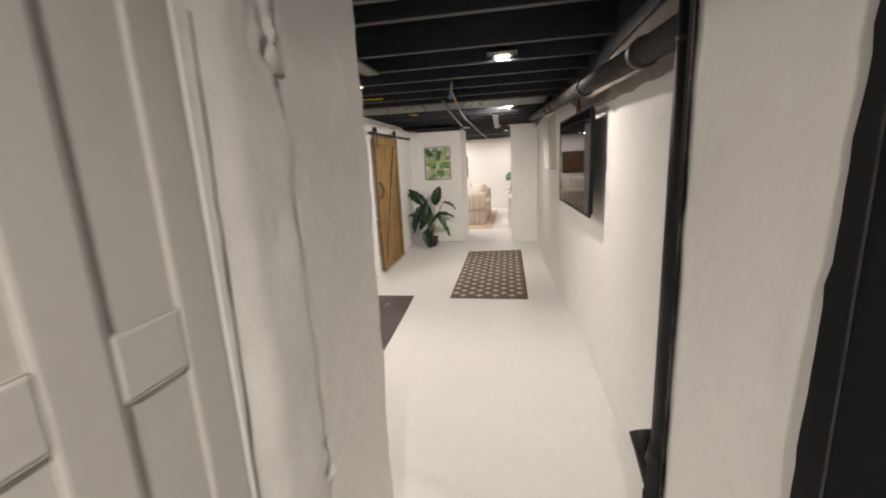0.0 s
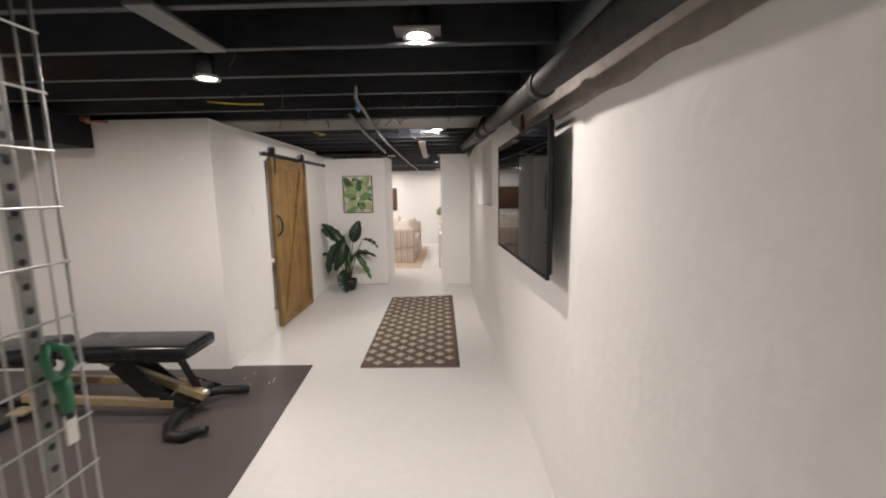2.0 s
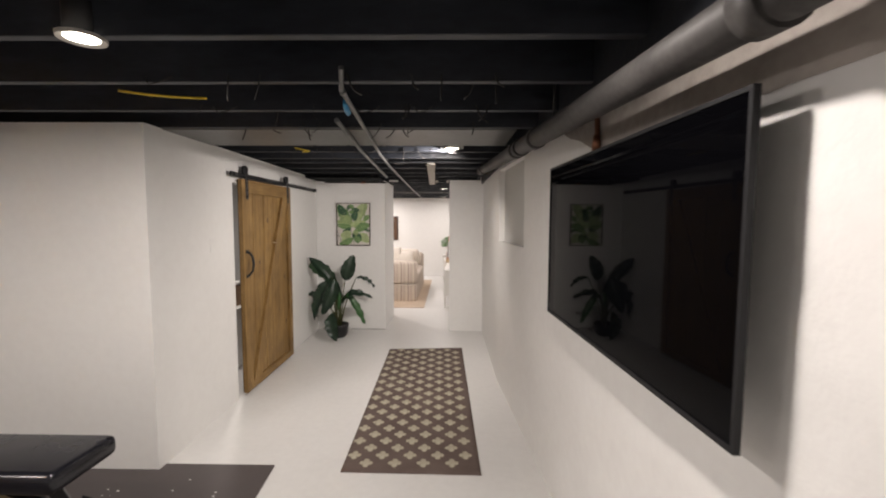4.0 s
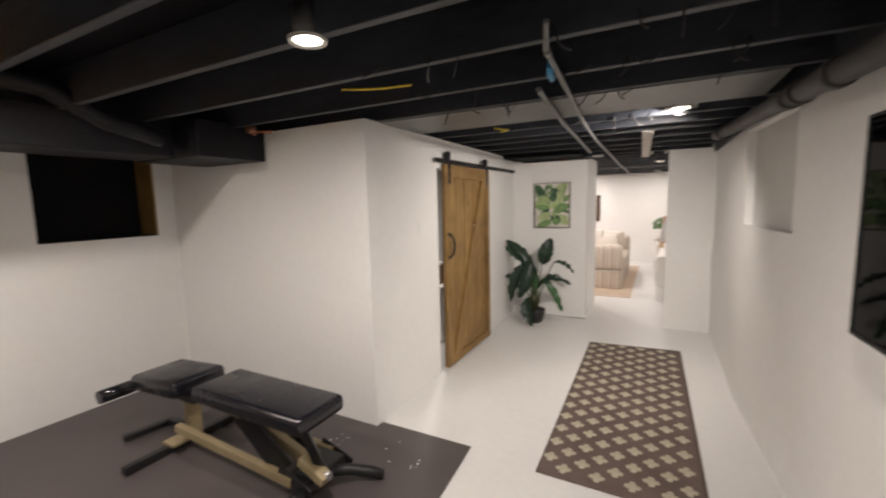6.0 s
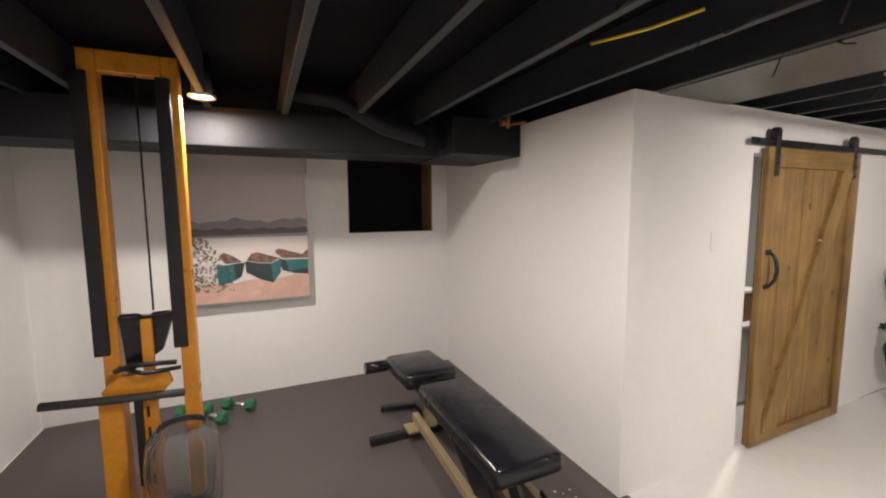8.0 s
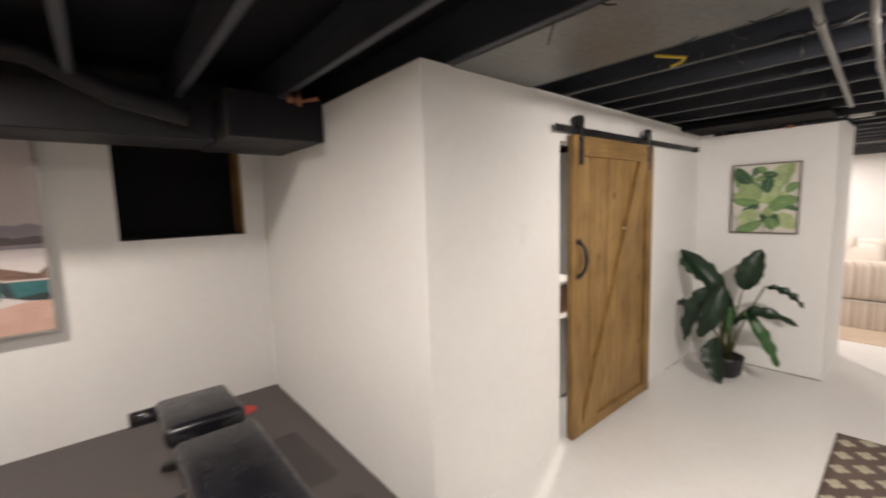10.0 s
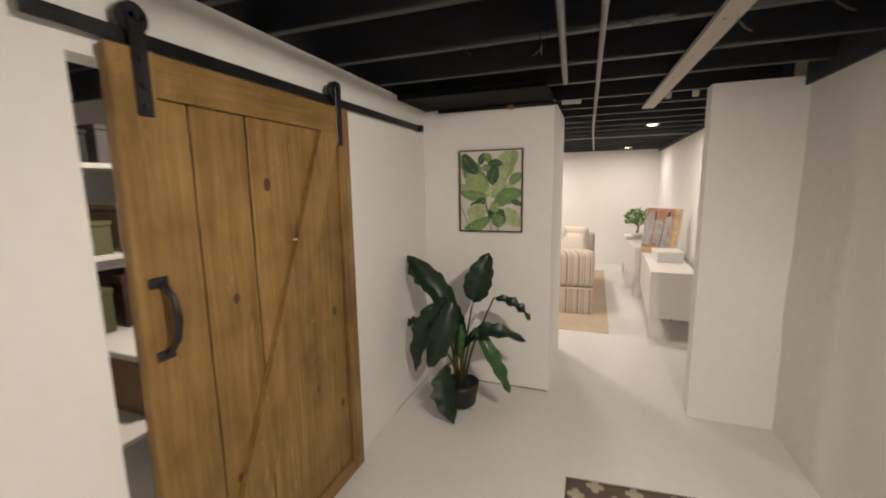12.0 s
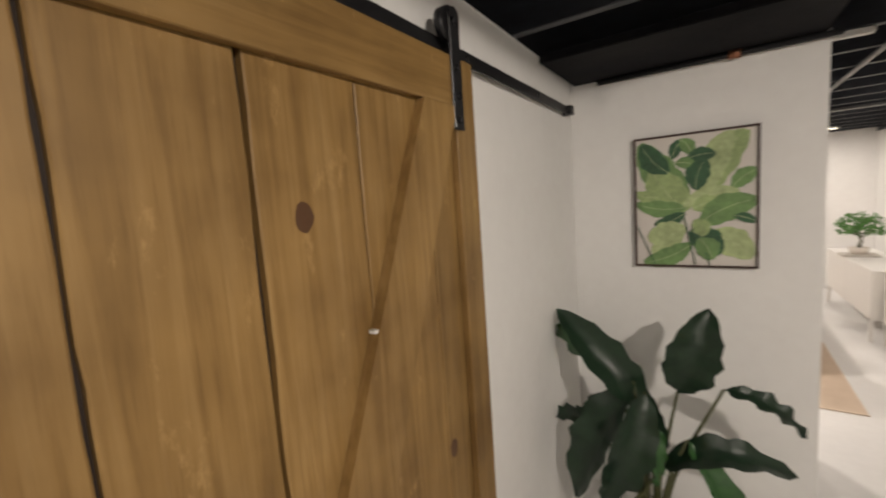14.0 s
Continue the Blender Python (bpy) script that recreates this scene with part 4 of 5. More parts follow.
# base and tip of each leaf, width, sag, the way it faces, light or dark
BLADES = [
    ((-0.01, -0.05, 0.72), (-0.40, -0.02, 1.125), 0.17, 0.05, (0.5, -1, 0.5), 0),
    ((-0.07, -0.01, 0.84), (-0.435, 0.03, 1.03), 0.15, -0.03, (-0.2, -1, -0.1), 1),
    ((0.094, 0.02, 0.80), (0.205, 0.06, 1.16), 0.195, 0.03, (0.1, -1, 0.1), 0),
    ((0.255, 0.0, 0.85), (0.507, 0.02, 0.705), 0.085, 0.04, (0.2, -0.5, 1), 0),
    ((0.04, -0.03, 0.47), (0.485, 0.0, 0.555), 0.13, 0.14, (0.0, -0.7, 1), 0),
    ((0.135, -0.07, 0.64), (0.39, -0.10, 0.205), 0.105, 0.03, (0.8, -1, 0.4), 1),
    ((-0.25, -0.02, 0.61), (-0.47, 0.0, 0.575), 0.08, 0.02, (0.0, -0.8, 1), 0),
    ((-0.06, -0.09, 0.86), (-0.30, -0.13, 0.275), 0.19, 0.05, (-0.5, -1, 0.3), 0),
    ((-0.01, -0.13, 0.84), (-0.17, -0.20, 0.36), 0.17, 0.06, (0.5, -1, 0.2), 0),
    ((-0.12, -0.06, 0.80), (-0.29, -0.05, 0.47), 0.12, 0.04, (-0.7, -1, 0.2), 0),
    ((0.02, -0.02, 0.52), (-0.01, -0.03, 0.79), 0.10, 0.02, (0.2, -1, 0.2), 0),
    ((-0.05, -0.15, 0.37), (0.045, -0.28, 0.012), 0.19, 0.04, (-0.2, -1, 0.3), 0),
    ((-0.02, -0.05, 0.72), (-0.10, -0.10, 0.45), 0.12, 0.03, (0.3, -1, 0.3), 0),
    ((0.03, -0.04, 0.66), (0.015, -0.07, 0.40), 0.05, 0.02, (0.5, -1, 0.2), 1),
]
for k, (b0, t0, w, sag, face, lightness) in enumerate(BLADES):
    bm = bmesh.new()
    leaf_blade(bm, b0, t0, w, sag, face)
    lf = part("leaf", bm, LEAF_LIGHT if lightness else LEAF, plant)
    bm = bmesh.new()
    root = Vector((0.03 * math.cos(k * 2.4), 0.03 * math.sin(k * 2.4), 0.15))
    mid = Vector(b0) * 0.55 + Vector((0, 0, 0.12))
    if b0[2] < 0.5:
        mid = Vector((-0.03, -0.08, 0.36))
    tube(bm, [root, root.lerp(mid, 0.5) + Vector((0, 0, 0.04)), mid, Vector(b0)], [0.010, 0.009, 0.008, 0.006], 7)
    part("stem", bm, STEM, plant)

# ---- the gym corner ----
bm = bmesh.new()
outline = [(-3.195, 1.64), (0.05, 1.64), (0.045, 2.4), (0.0, 3.1), (-0.03, 3.72), (-0.08, 4.6), (-0.112, 5.07), (-0.848, 5.07), (-0.848, 5.004), (-3.195, 5.004)]
lo = [bm.verts.new((x, y, 0.001)) for x, y in outline]
hi = [bm.verts.new((x, y, 0.010)) for x, y in outline]
bm.faces.new(hi)
for i in range(len(lo)):
    bm.faces.new((lo[i], lo[(i + 1) % len(lo)], hi[(i + 1) % len(lo)], hi[i]))
tagged(link("gym_mat", bm, RUBBER), "dark brown-grey rubber gym mat covering the corner floor", "mat")
random.seed(3)
bm = bmesh.new()
for k in range(15):
    x, y = random.choice(((-0.62, 4.78), (-0.35, 4.72), (-0.5, 4.86), (-0.95, 4.75)))
    x, y = x + random.gauss(0, 0.05), y + random.gauss(0, 0.04)
    s = random.uniform(0.003, 0.008)
    box(bm, x, y, 0.0105, x + s * 1.6, y + s, 0.0105 + s * 0.5)
tagged(link("paint_flakes", bm, WHITE_PLASTIC), "white flakes scattered on the rubber mat", "debris", kind="stuff")
bm = bmesh.new()
tube(bm, [(-2.85, 4.65, 0.0105), (-2.85, 4.65, 0.016)], 0.075, 20)
tagged(link("red_floor_disc", bm, RED), "flat red round sticker on the rubber mat", "sticker")


def pad(x0, y0, x1, y1, z, thick, tilt=0.0):
    """A stuffed vinyl pad with soft edges and a slight crown."""
    bm = bmesh.new()
    w, l = x1 - x0, y1 - y0
    box(bm, -w / 2, -l / 2, -thick, w / 2, l / 2, 0, 0.034, 5)
    for v in bm.verts:
        if v.co.z > -0.03:
            v.co.z += 0.008 * (1 - (2 * v.co.x / w) ** 2) * (1 - (2 * v.co.y / l) ** 2)
    for f in bm.faces:
        f.smooth = True
    bmesh.ops.transform(bm, matrix=pose((x0 + x1) / 2, (y0 + y1) / 2, z, 0, tilt, 0), verts=bm.verts)
    return bm


bench = thing("weight_bench", "adjustable weight bench with black vinyl pads and gold-painted frame", "bench", pose(0, 0, 0.010))
part("back_pad", pad(-1.504, 4.034, -0.586, 4.385, 0.588, 0.10), VINYL, bench, "long black vinyl pad")
part("seat_pad", pad(-2.17, 4.02, -1.66, 4.385, 0.562, 0.11, -4), VINYL, bench, "short black vinyl seat pad")
bm = bmesh.new()
tube(bm, [(-2.31, 3.90, 0.41), (-2.31, 4.10, 0.41)], 0.045, 16)
part("leg_roller", bm, VINYL, bench, "black foam leg roller")
bm = bmesh.new()
tube(bm, [(-2.31, 4.05, 0.41), (-2.31, 4.21, 0.41), (-1.98, 4.21, 0.44)], 0.014, 10)
part("roller_arm", bm, IRON, bench)
for z, x0, x1 in ((0.475, -1.44, -0.69), (0.445, -2.04, -1.62)):
    for y in (4.14, 4.29):
        part("pad_rail", boxed(x0, y - 0.02, z - 0.035, x1, y + 0.02, z + 0.012, bevel=0.003, seg=1), IRON, bench)
bm = bmesh.new()
bar(bm, (-1.90, 4.16, 0.17), (-0.80, 4.16, 0.115), 0.045, 0.055, 0.004)
part("side_beam", bm, GOLD, bench, "gold painted beam")
bm = bmesh.new()
bar(bm, (-1.90, 4.48, 0.17), (-0.80, 4.48, 0.115), 0.045, 0.055, 0.004)
part("side_beam", bm, GOLD, bench, "gold painted beam")
bm = bmesh.new()
bar(bm, (-1.354, 4.205, 0.455), (-0.82, 4.29, 0.17), 0.05, 0.06, 0.004)
part("incline_strut", bm, GOLD, bench, "gold painted strut")
bm = bmesh.new()
bar(bm, (-1.17, 4.14, 0.44), (-0.93, 4.21, 0.12), 0.02, 0.13, 0.003)
part("ladder_plate", bm, IRON, bench)
bm = bmesh.new()
bar(bm, (-1.17, 4.28, 0.44), (-0.93, 4.37, 0.12), 0.02, 0.13, 0.003)
part("ladder_plate", bm, IRON, bench)
part("rear_post", boxed(-1.96, 4.24, 0.05, -1.90, 4.33, 0.47, bevel=0.004, seg=1), GOLD, bench, "gold painted post")
part("rear_bracket", boxed(-1.99, 4.10, 0.055, -1.86, 4.22, 0.075, bevel=0.003, seg=1), GOLD, bench)
bm = bmesh.new()
bar(bm, (-1.94, 3.84, 0.03), (-1.94, 4.62, 0.03), 0.055, 0.05, 0.006)
part("rear_foot", bm, IRON, bench)
bm = bmesh.new()
bar(bm, (-2.36, 4.03, 0.035), (-2.30, 4.34, 0.035), 0.05, 0.04, 0.006)
part("stub_foot", bm, IRON, bench)
bm = bmesh.new()
bar(bm, (-2.31, 4.32, 0.04), (-1.95, 4.32, 0.06), 0.05, 0.05, 0.006)
part("rear_spine", bm, IRON, bench)
bm = bmesh.new()
box(bm, -0.86, 4.20, 0.06, -0.68, 4.46, 0.145, 0.012, 2)
bar(bm, (-0.90, 4.155, 0.17), (-0.66, 4.155, 0.08), 0.012, 0.07, 0.003)
bar(bm, (-0.90, 4.495, 0.15), (-0.66, 4.495, 0.07), 0.012, 0.06, 0.003)
part("front_bracket", bm, IRON, bench)
bm = bmesh.new()
bar(bm, (-0.80, 4.235, 0.215), (-0.615, 4.235, 0.135), 0.075, 0.055, 0.004)
part("front_plate", bm, GOLD, bench)
bm = bmesh.new()
bar(bm, (-0.77, 4.20, 0.47), (-0.68, 4.28, 0.13), 0.04, 0.05, 0.005)
part("hinge_arm", bm, IRON, bench)
bm = bmesh.new()
tube(bm, [(-0.70, 4.34, 0.10), (-0.62, 4.44, 0.075), (-0.53, 4.50, 0.05), (-0.455, 4.54, 0.03)], [0.032, 0.034, 0.036, 0.028], 10)
part("front_foot", bm, IRON, bench)
bm = bmesh.new()
tube(bm, [(-0.70, 4.22, 0.10), (-0.735, 4.10, 0.07), (-0.735, 3.98, 0.045), (-0.67, 3.89, 0.036), (-0.57, 3.875, 0.036), (-0.50, 3.93, 0.045), (-0.44, 3.93, 0.05)], [0.034, 0.036, 0.038, 0.038, 0.036, 0.026, 0.026], 10)
part("front_foot", bm, IRON, bench)
bm = bmesh.new()
tube(bm, [(-0.655, 4.245, 0.155), (-0.60, 4.245, 0.158)], 0.022, 12)
part("adjuster_knob", bm, CHROME, bench, "bright steel knob")

# cable machine
mc = thing("cable_machine", "orange-yellow framed cable exercise tower with black handles", "exercise machine", pose(-0.29, -0.068, 0.010) @ Matrix.Diagonal((1, 1, 0.93, 1)))
for y0 in (2.885, 2.545):
    part("upright", boxed(-1.60, y0 - 0.028, 0, -1.515, y0 + 0.046, 2.60, bevel=0.006, seg=2), ORANGE, mc)
    part("guide_channel", boxed(-1.5145, y0 - 0.055, 0.98, -1.492, y0 + 0.010, 2.48, bevel=0.003, seg=1), IRON, mc, "black guide channel")
part("top_beam", boxed(-1.585, 2.592, 2.49, -1.515, 2.856, 2.60, bevel=0.006, seg=2), ORANGE, mc)
for y0 in (2.885, 2.555):
    part("inner_channel", boxed(-1.613, y0 - 0.050, 1.10, -1.601, y0 + 0.012, 2.36), IRON, mc, "black inner channel")
bm = bmesh.new()
tube(bm, [(-1.55, 2.74, 1.2), (-1.55, 2.74, 2.49)], 0.005, 6)
part("cable", bm, IRON, mc, "thin black cable")
bm = bmesh.new()
vs = [(-1.50, 2.60, 1.18), (-1.50, 2.84, 1.18), (-1.50, 2.78, 0.98), (-1.50, 2.62, 0.86)]
a = [bm.verts.new(v) for v in vs]
b = [bm.verts.new((v[0] - 0.05, v[1], v[2])) for v in vs]
bm.faces.new(a), bm.faces.new(b)
for i in range(4):
    bm.faces.new((a[i], a[(i + 1) % 4], b[(i + 1) % 4], b[i]))
part("carriage", bm, VINYL, mc, "black carriage plate")
for y0 in (2.65, 2.79):
    bm = bmesh.new()
    tube(bm, [(-1.50, y0 - 0.045, 1.185), (-1.47, y0 - 0.03, 1.20), (-1.47, y0 + 0.03, 1.20), (-1.50, y0 + 0.045, 1.185)], 0.009, 8)
    part("grip", bm, IRON, mc)
part("carriage_post", boxed(-1.495, 2.695, 0.80, -1.465, 2.745, 1.17, bevel=0.004, seg=1), ORANGE, mc)
bm = bmesh.new()
vs = [(2.52, 0.80), (2.60, 0.87), (2.80, 0.88), (2.82, 0.80), (2.76, 0.74), (2.55, 0.73)]
a = [bm.verts.new((-1.44, y, z)) for y, z in vs]
b = [bm.verts.new((-1.48, y, z)) for y, z in vs]
bm.faces.new(a), bm.faces.new(b)
for i in range(6):
    bm.faces.new((a[i], a[(i + 1) % 6], b[(i + 1) % 6], b[i]))
part("front_plate", bm, ORANGE, mc)
for y0 in (2.555, 2.70):
    part("weight_guide", boxed(-1.50, y0 - 0.055, 0.02, -1.45, y0 + 0.045, 0.73, bevel=0.004, seg=1), ORANGE, mc)
for z in (0.22, 0.36, 0.50, 0.62):
    part("slot", boxed(-1.4495, 2.70, z, -1.447, 2.712, z + 0.06), IRON, mc)
bm = bmesh.new()
tube(bm, [(-1.40, 2.30, 0.79), (-1.40, 2.55, 0.77), (-1.40, 2.88, 0.75)], 0.022, 14)
part("handle_bar", bm, PIPE_GREY, mc, "grey rubber-covered handle bar")
part("handle_stem", boxed(-1.43, 2.66, 0.25, -1.40, 2.69, 0.76), IRON, mc)
bm = bmesh.new()
tube(bm, [(-1.46, 2.58, 0.90), (-1.40, 2.66, 0.94), (-1.42, 2.76, 0.93), (-1.46, 2.84, 0.91)], 0.014, 8)
tube(bm, [(-1.45, 2.60, 0.92), (-1.37, 2.72, 0.90), (-1.45, 2.86, 0.88)], 0.012, 8)
part("strap_loop", bm, IRON, mc, "black strap loops")
for y0 in (2.48, 2.94):
    bm = bmesh.new()
    bar(bm, (-1.9, y0, 0.03), (-1.15, y0, 0.03), 0.06, 0.05, 0.006)
    part("base_foot", bm, IRON, mc)
part("base_beam", boxed(-1.60, 2.515, 0.005, -1.53, 2.905, 0.055, bevel=0.004, seg=1), IRON, mc)

# clear plastic drum beside the machine
CLEAR = bpy.data.materials.new("clear_smoky_plastic")
CLEAR.use_nodes = True
cb = CLEAR.node_tree.nodes["Principled BSDF"]
cb.inputs["Base Color"].default_value = (0.80, 0.79, 0.77, 1)
cb.inputs["Roughness"].default_value = 0.07
cb.inputs["Transmission Weight"].default_value = 0.95
cb.inputs["IOR"].default_value = 1.12
dr = thing("plastic_drum", "large clear smoky plastic drum standing beside the machine", "container", pose(-1.62, 2.80, 0.070) @ Matrix.Diagonal((1, 1, 0.85, 1)))
bm = bmesh.new()
n = 28
prof = [(0.14, 0.0), (0.165, 0.05), (0.175, 0.35), (0.16, 0.50), (0.11, 0.585), (0.105, 0.575), (0.15, 0.495), (0.165, 0.35), (0.155, 0.055), (0.13, 0.01)]
rings = [[bm.verts.new((r * math.cos(k * 2 * math.pi / n), r * math.sin(k * 2 * math.pi / n), z)) for k in range(n)] for r, z in prof]
for a, b in zip(rings, rings[1:]):
    for k in range(n):
        bm.faces.new((a[k], a[(k + 1) % n], b[(k + 1) % n], b[k])).smooth = True
bm.faces.new(rings[0][::-1]), bm.faces.new(rings[-1])
part("shell", bm, CLEAR, dr)
bm = bmesh.new()
tube(bm, [(0, 0, -0.058), (0, 0, -0.001)], 0.15, 24)
part("base", bm, IRON, dr, "black round base")


def dumbbell(x, y, rz, group="green dumbbells"):
    d = thing("dumbbell", "green hexagonal dumbbell with a steel grip on the mat", "dumbbell", pose(x, y, 0.010, 0, 0, rz), group=group)
    bm = bmesh.new()
    tube(bm, [(-0.07, 0, 0.046), (0.07, 0, 0.046)], 0.015, 10)
    part("grip", bm, CHROME, d, "bright steel grip")
    for s in (-1, 1):
        bm = bmesh.new()
        tube(bm, [(s * 0.068, 0, 0.046), (s * 0.075, 0, 0.046), (s * 0.125, 0, 0.046), (s * 0.132, 0, 0.046)], [0.038, 0.052, 0.052, 0.038], 6)
        for f in bm.faces:
            f.smooth = False
        part("head", bm, GREEN_RUBBER, d)
    return d


dumbbell(-2.90, 2.98, 62)
dumbbell(-2.78, 2.80, 48)
dumbbell(-2.93, 2.66, 75)

# boat picture, its head behind the duct
bp = thing("framed_beach_print", "large framed photo print of boats on a pale beach", "picture", pose(-3.112, 3.603, 0.857, 0, 0, -90))
BW, BH = 0.925, 1.262
# local x runs along the wall away from the window, local y out of the wall is +
bp.matrix_world = Matrix(((0, -1, 0, -3.112), (1, 0, 0, 2.678), (0, 0, 1, 0.857), (0, 0, 0, 1)))


def print_mat(name, a, b, big=6, st=None):
    return material(name, a, b, 0.45, big=big, small=60, bump=0.0, stretch=st)


SKY_P = print_mat("printed_sky", (0.52, 0.455, 0.46), (0.62, 0.555, 0.55), 1.2)
HILL_P = print_mat("printed_hill", (0.25, 0.225, 0.26), (0.35, 0.31, 0.35))
SHORE_P = print_mat("printed_shore", (0.10, 0.085, 0.09), (0.19, 0.16, 0.16), 5, (1, 1, 6))
WATER_P = print_mat("printed_water", (0.60, 0.545, 0.535), (0.74, 0.67, 0.65), 3, (1, 1, 8))
SAND_P = print_mat("printed_sand", (0.52, 0.32, 0.255), (0.70, 0.47, 0.385), 7)
TEAL_P = print_mat("printed_teal_hull", (0.015, 0.09, 0.10), (0.05, 0.20, 0.20))
DARK_P = print_mat("printed_dark_hull", (0.015, 0.03, 0.035), (0.04, 0.06, 0.06))
BOAT_P = print_mat("printed_boat_inside", (0.06, 0.03, 0.025), (0.30, 0.18, 0.13), 30)
BUSH_P = print_mat("printed_bush", (0.05, 0.05, 0.03), (0.22, 0.19, 0.12), 25)
bm = bmesh.new()
for a in ((0, 0, BW, 0.014), (0, BH - 0.014, BW, BH), (0, 0.0142, 0.014, BH - 0.0142), (BW - 0.014, 0.0142, BW, BH - 0.0142)):
    box(bm, a[0], -0.008, a[1], a[2], 0.06, a[3])
part("frame", bm, SILVER, bp, "thin silver frame")
part("backing", boxed(0.0145, -0.001, 0.0145, BW - 0.0145, 0.055, BH - 0.0145), CANVAS, bp)


def print_shape(name, pts, mat, layer):
    bm = bmesh.new()
    y = -0.0015 - 0.0004 * layer
    bm.faces.new([bm.verts.new((x, y, z)) for x, z in pts])
    return part(name, bm, mat, bp)


L, R = 0.0150, BW - 0.0150
print_shape("printed_sky", [(L, 0.56), (R, 0.56), (R, BH - 0.0150), (L, BH - 0.0150)], SKY_P, 0)
print_shape("printed_water", [(L, 0.22), (R, 0.22), (R, 0.575), (L, 0.575)], WATER_P, 1)
hill = [(L, 0.56)] + [(R, 0.56)] + [(R - (R - L) * k / 14, 0.705 + 0.015 * math.sin(k * 0.9) + 0.012 * math.sin(k * 2.3)) for k in range(15)]
print_shape("printed_hill", hill, HILL_P, 2)
shore = [(L, 0.575)] + [(R, 0.590)] + [(R - (R - L) * k / 20, 0.635 + 0.008 * math.sin(k * 1.7)) for k in range(21)]
print_shape("printed_shore", shore, SHORE_P, 3)
sand = [(L, 0.0150), (R, 0.0150)] + [(R - (R - L) * k / 12, 0.215 - 0.05 * k / 12 + 0.01 * math.sin(k * 1.3)) for k in range(13)]
print_shape("printed_sand", sand, SAND_P, 4)
BOATS = (
    (DARK_P, [(0.66, 0.375), (0.70, 0.355), (0.909, 0.35), (0.909, 0.215), (0.80, 0.225), (0.69, 0.26)], [(0.72, 0.35), (0.909, 0.346), (0.909, 0.27), (0.75, 0.25)],
     [(0.633, 0.425), (0.66, 0.455), (0.72, 0.44), (0.86, 0.395), (0.909, 0.44), (0.909, 0.36), (0.70, 0.365)]),
    (TEAL_P, [(0.18, 0.34), (0.25, 0.33), (0.36, 0.345), (0.395, 0.341), (0.367, 0.23), (0.28, 0.18), (0.19, 0.16)], [(0.31, 0.338), (0.36, 0.345), (0.395, 0.341), (0.367, 0.23), (0.32, 0.20)],
     [(0.20, 0.405), (0.24, 0.44), (0.30, 0.41), (0.38, 0.352), (0.25, 0.34)]),
    (DARK_P, [(0.396, 0.358), (0.403, 0.261), (0.52, 0.19), (0.615, 0.156), (0.68, 0.25), (0.682, 0.366), (0.60, 0.325), (0.50, 0.335)], [(0.60, 0.325), (0.615, 0.156), (0.68, 0.25), (0.682, 0.366)],
     [(0.41, 0.362), (0.45, 0.42), (0.50, 0.43), (0.58, 0.40), (0.672, 0.37), (0.60, 0.333), (0.50, 0.342)]),
)
for k, (hull, body, side, inside) in enumerate(BOATS):
    print_shape("printed_hull", body, hull, 5 + 3 * k)
    print_shape("printed_hull_side", side, TEAL_P if hull is DARK_P else DARK_P, 6 + 3 * k)
    print_shape("printed_boat_inside", inside, BOAT_P, 7 + 3 * k)
random.seed(11)
for k in range(330):
    x, z = L + abs(random.gauss(0, 0.13)), 0.11 + random.random() * 0.45
    r = random.uniform(0.005, 0.014)
    pts = [(max(L, x + r * math.cos(a * 1.05) * random.uniform(0.5, 1)), max(0.016, z + r * math.sin(a * 1.05) * random.uniform(0.5, 1))) for a in range(6)]
    if x < 0.34 - 0.8 * max(0, z - 0.27):
        print_shape("printed_bush", pts, BUSH_P, 14.5 + k * 0.01)

# the window opening: timber lining and a black pane
wn = thing("window_1", "dark basement window with a raw timber lining", "window", kind="structure")
bm = bmesh.new()
box(bm, WX - 0.28, W1 - 0.016, WB + 0.001, WX - 0.004, W1 - 0.001, WT - 0.001)
part("window_lining", bm, PINE, wn, "raw timber side lining")
part("window_sill", boxed(WX - 0.28, W0 + 0.001, WB + 0.0005, WX - 0.004, W1 - 0.0165, WB + 0.012), BLACK_EDGE, wn)
part("pane", boxed(WX - 0.275, W0 + 0.001, WB + 0.0125, WX - 0.262, W1 - 0.0165, WT - 0.002), BLACK_EDGE, wn, "black night-dark glass pane")
part("window_reveal", boxed(WX - 0.26, W0 + 0.0005, WB + 0.0125, WX - 0.006, W0 + 0.004, WT - 0.002), BLACK_EDGE, wn)

# wire grid panel beside the entrance
gp = thing("wire_grid_panel", "tall galvanised wire grid panel standing beside the entrance", "wire panel", pose(0.285, 1.66, 0.0))
GL, GZ0, GZ1 = 0.70, 0.05, 2.22
for k in range(18):
    bm = bmesh.new()
    y = GL * k / 17
    tube(bm, [(0, y, GZ0), (0, y, GZ1)], 0.0026 if k < 17 else 0.004, 6)
    part("upright_wire", bm, WIRE, gp)
k = 0
z = GZ0
while z < GZ1 + 0.01:
    bm = bmesh.new()
    tube(bm, [(0.006, -0.01, z), (0.006, GL + 0.004, z)], 0.0032, 6)
    part("cross_wire", bm, WIRE, gp)
    z += 0.1275
up = part("perforated_post", boxed(-0.020, GL - 0.10, 0.0, -0.017, GL - 0.065, 2.25), GALV, gp, "perforated steel post")
for k in range(40):
    bm = bmesh.new()
    z = 0.06 + k * 0.054
    tube(bm, [(-0.0169, GL - 0.0825, z), (-0.0162, GL - 0.0825, z)], 0.009, 8)
    part("slot", bm, IRON, up)
hd = thing("green_band_handle", "green rubber exercise handle clipped to the wire grid", "handle", pose(0.30, 2.28, 1.19))
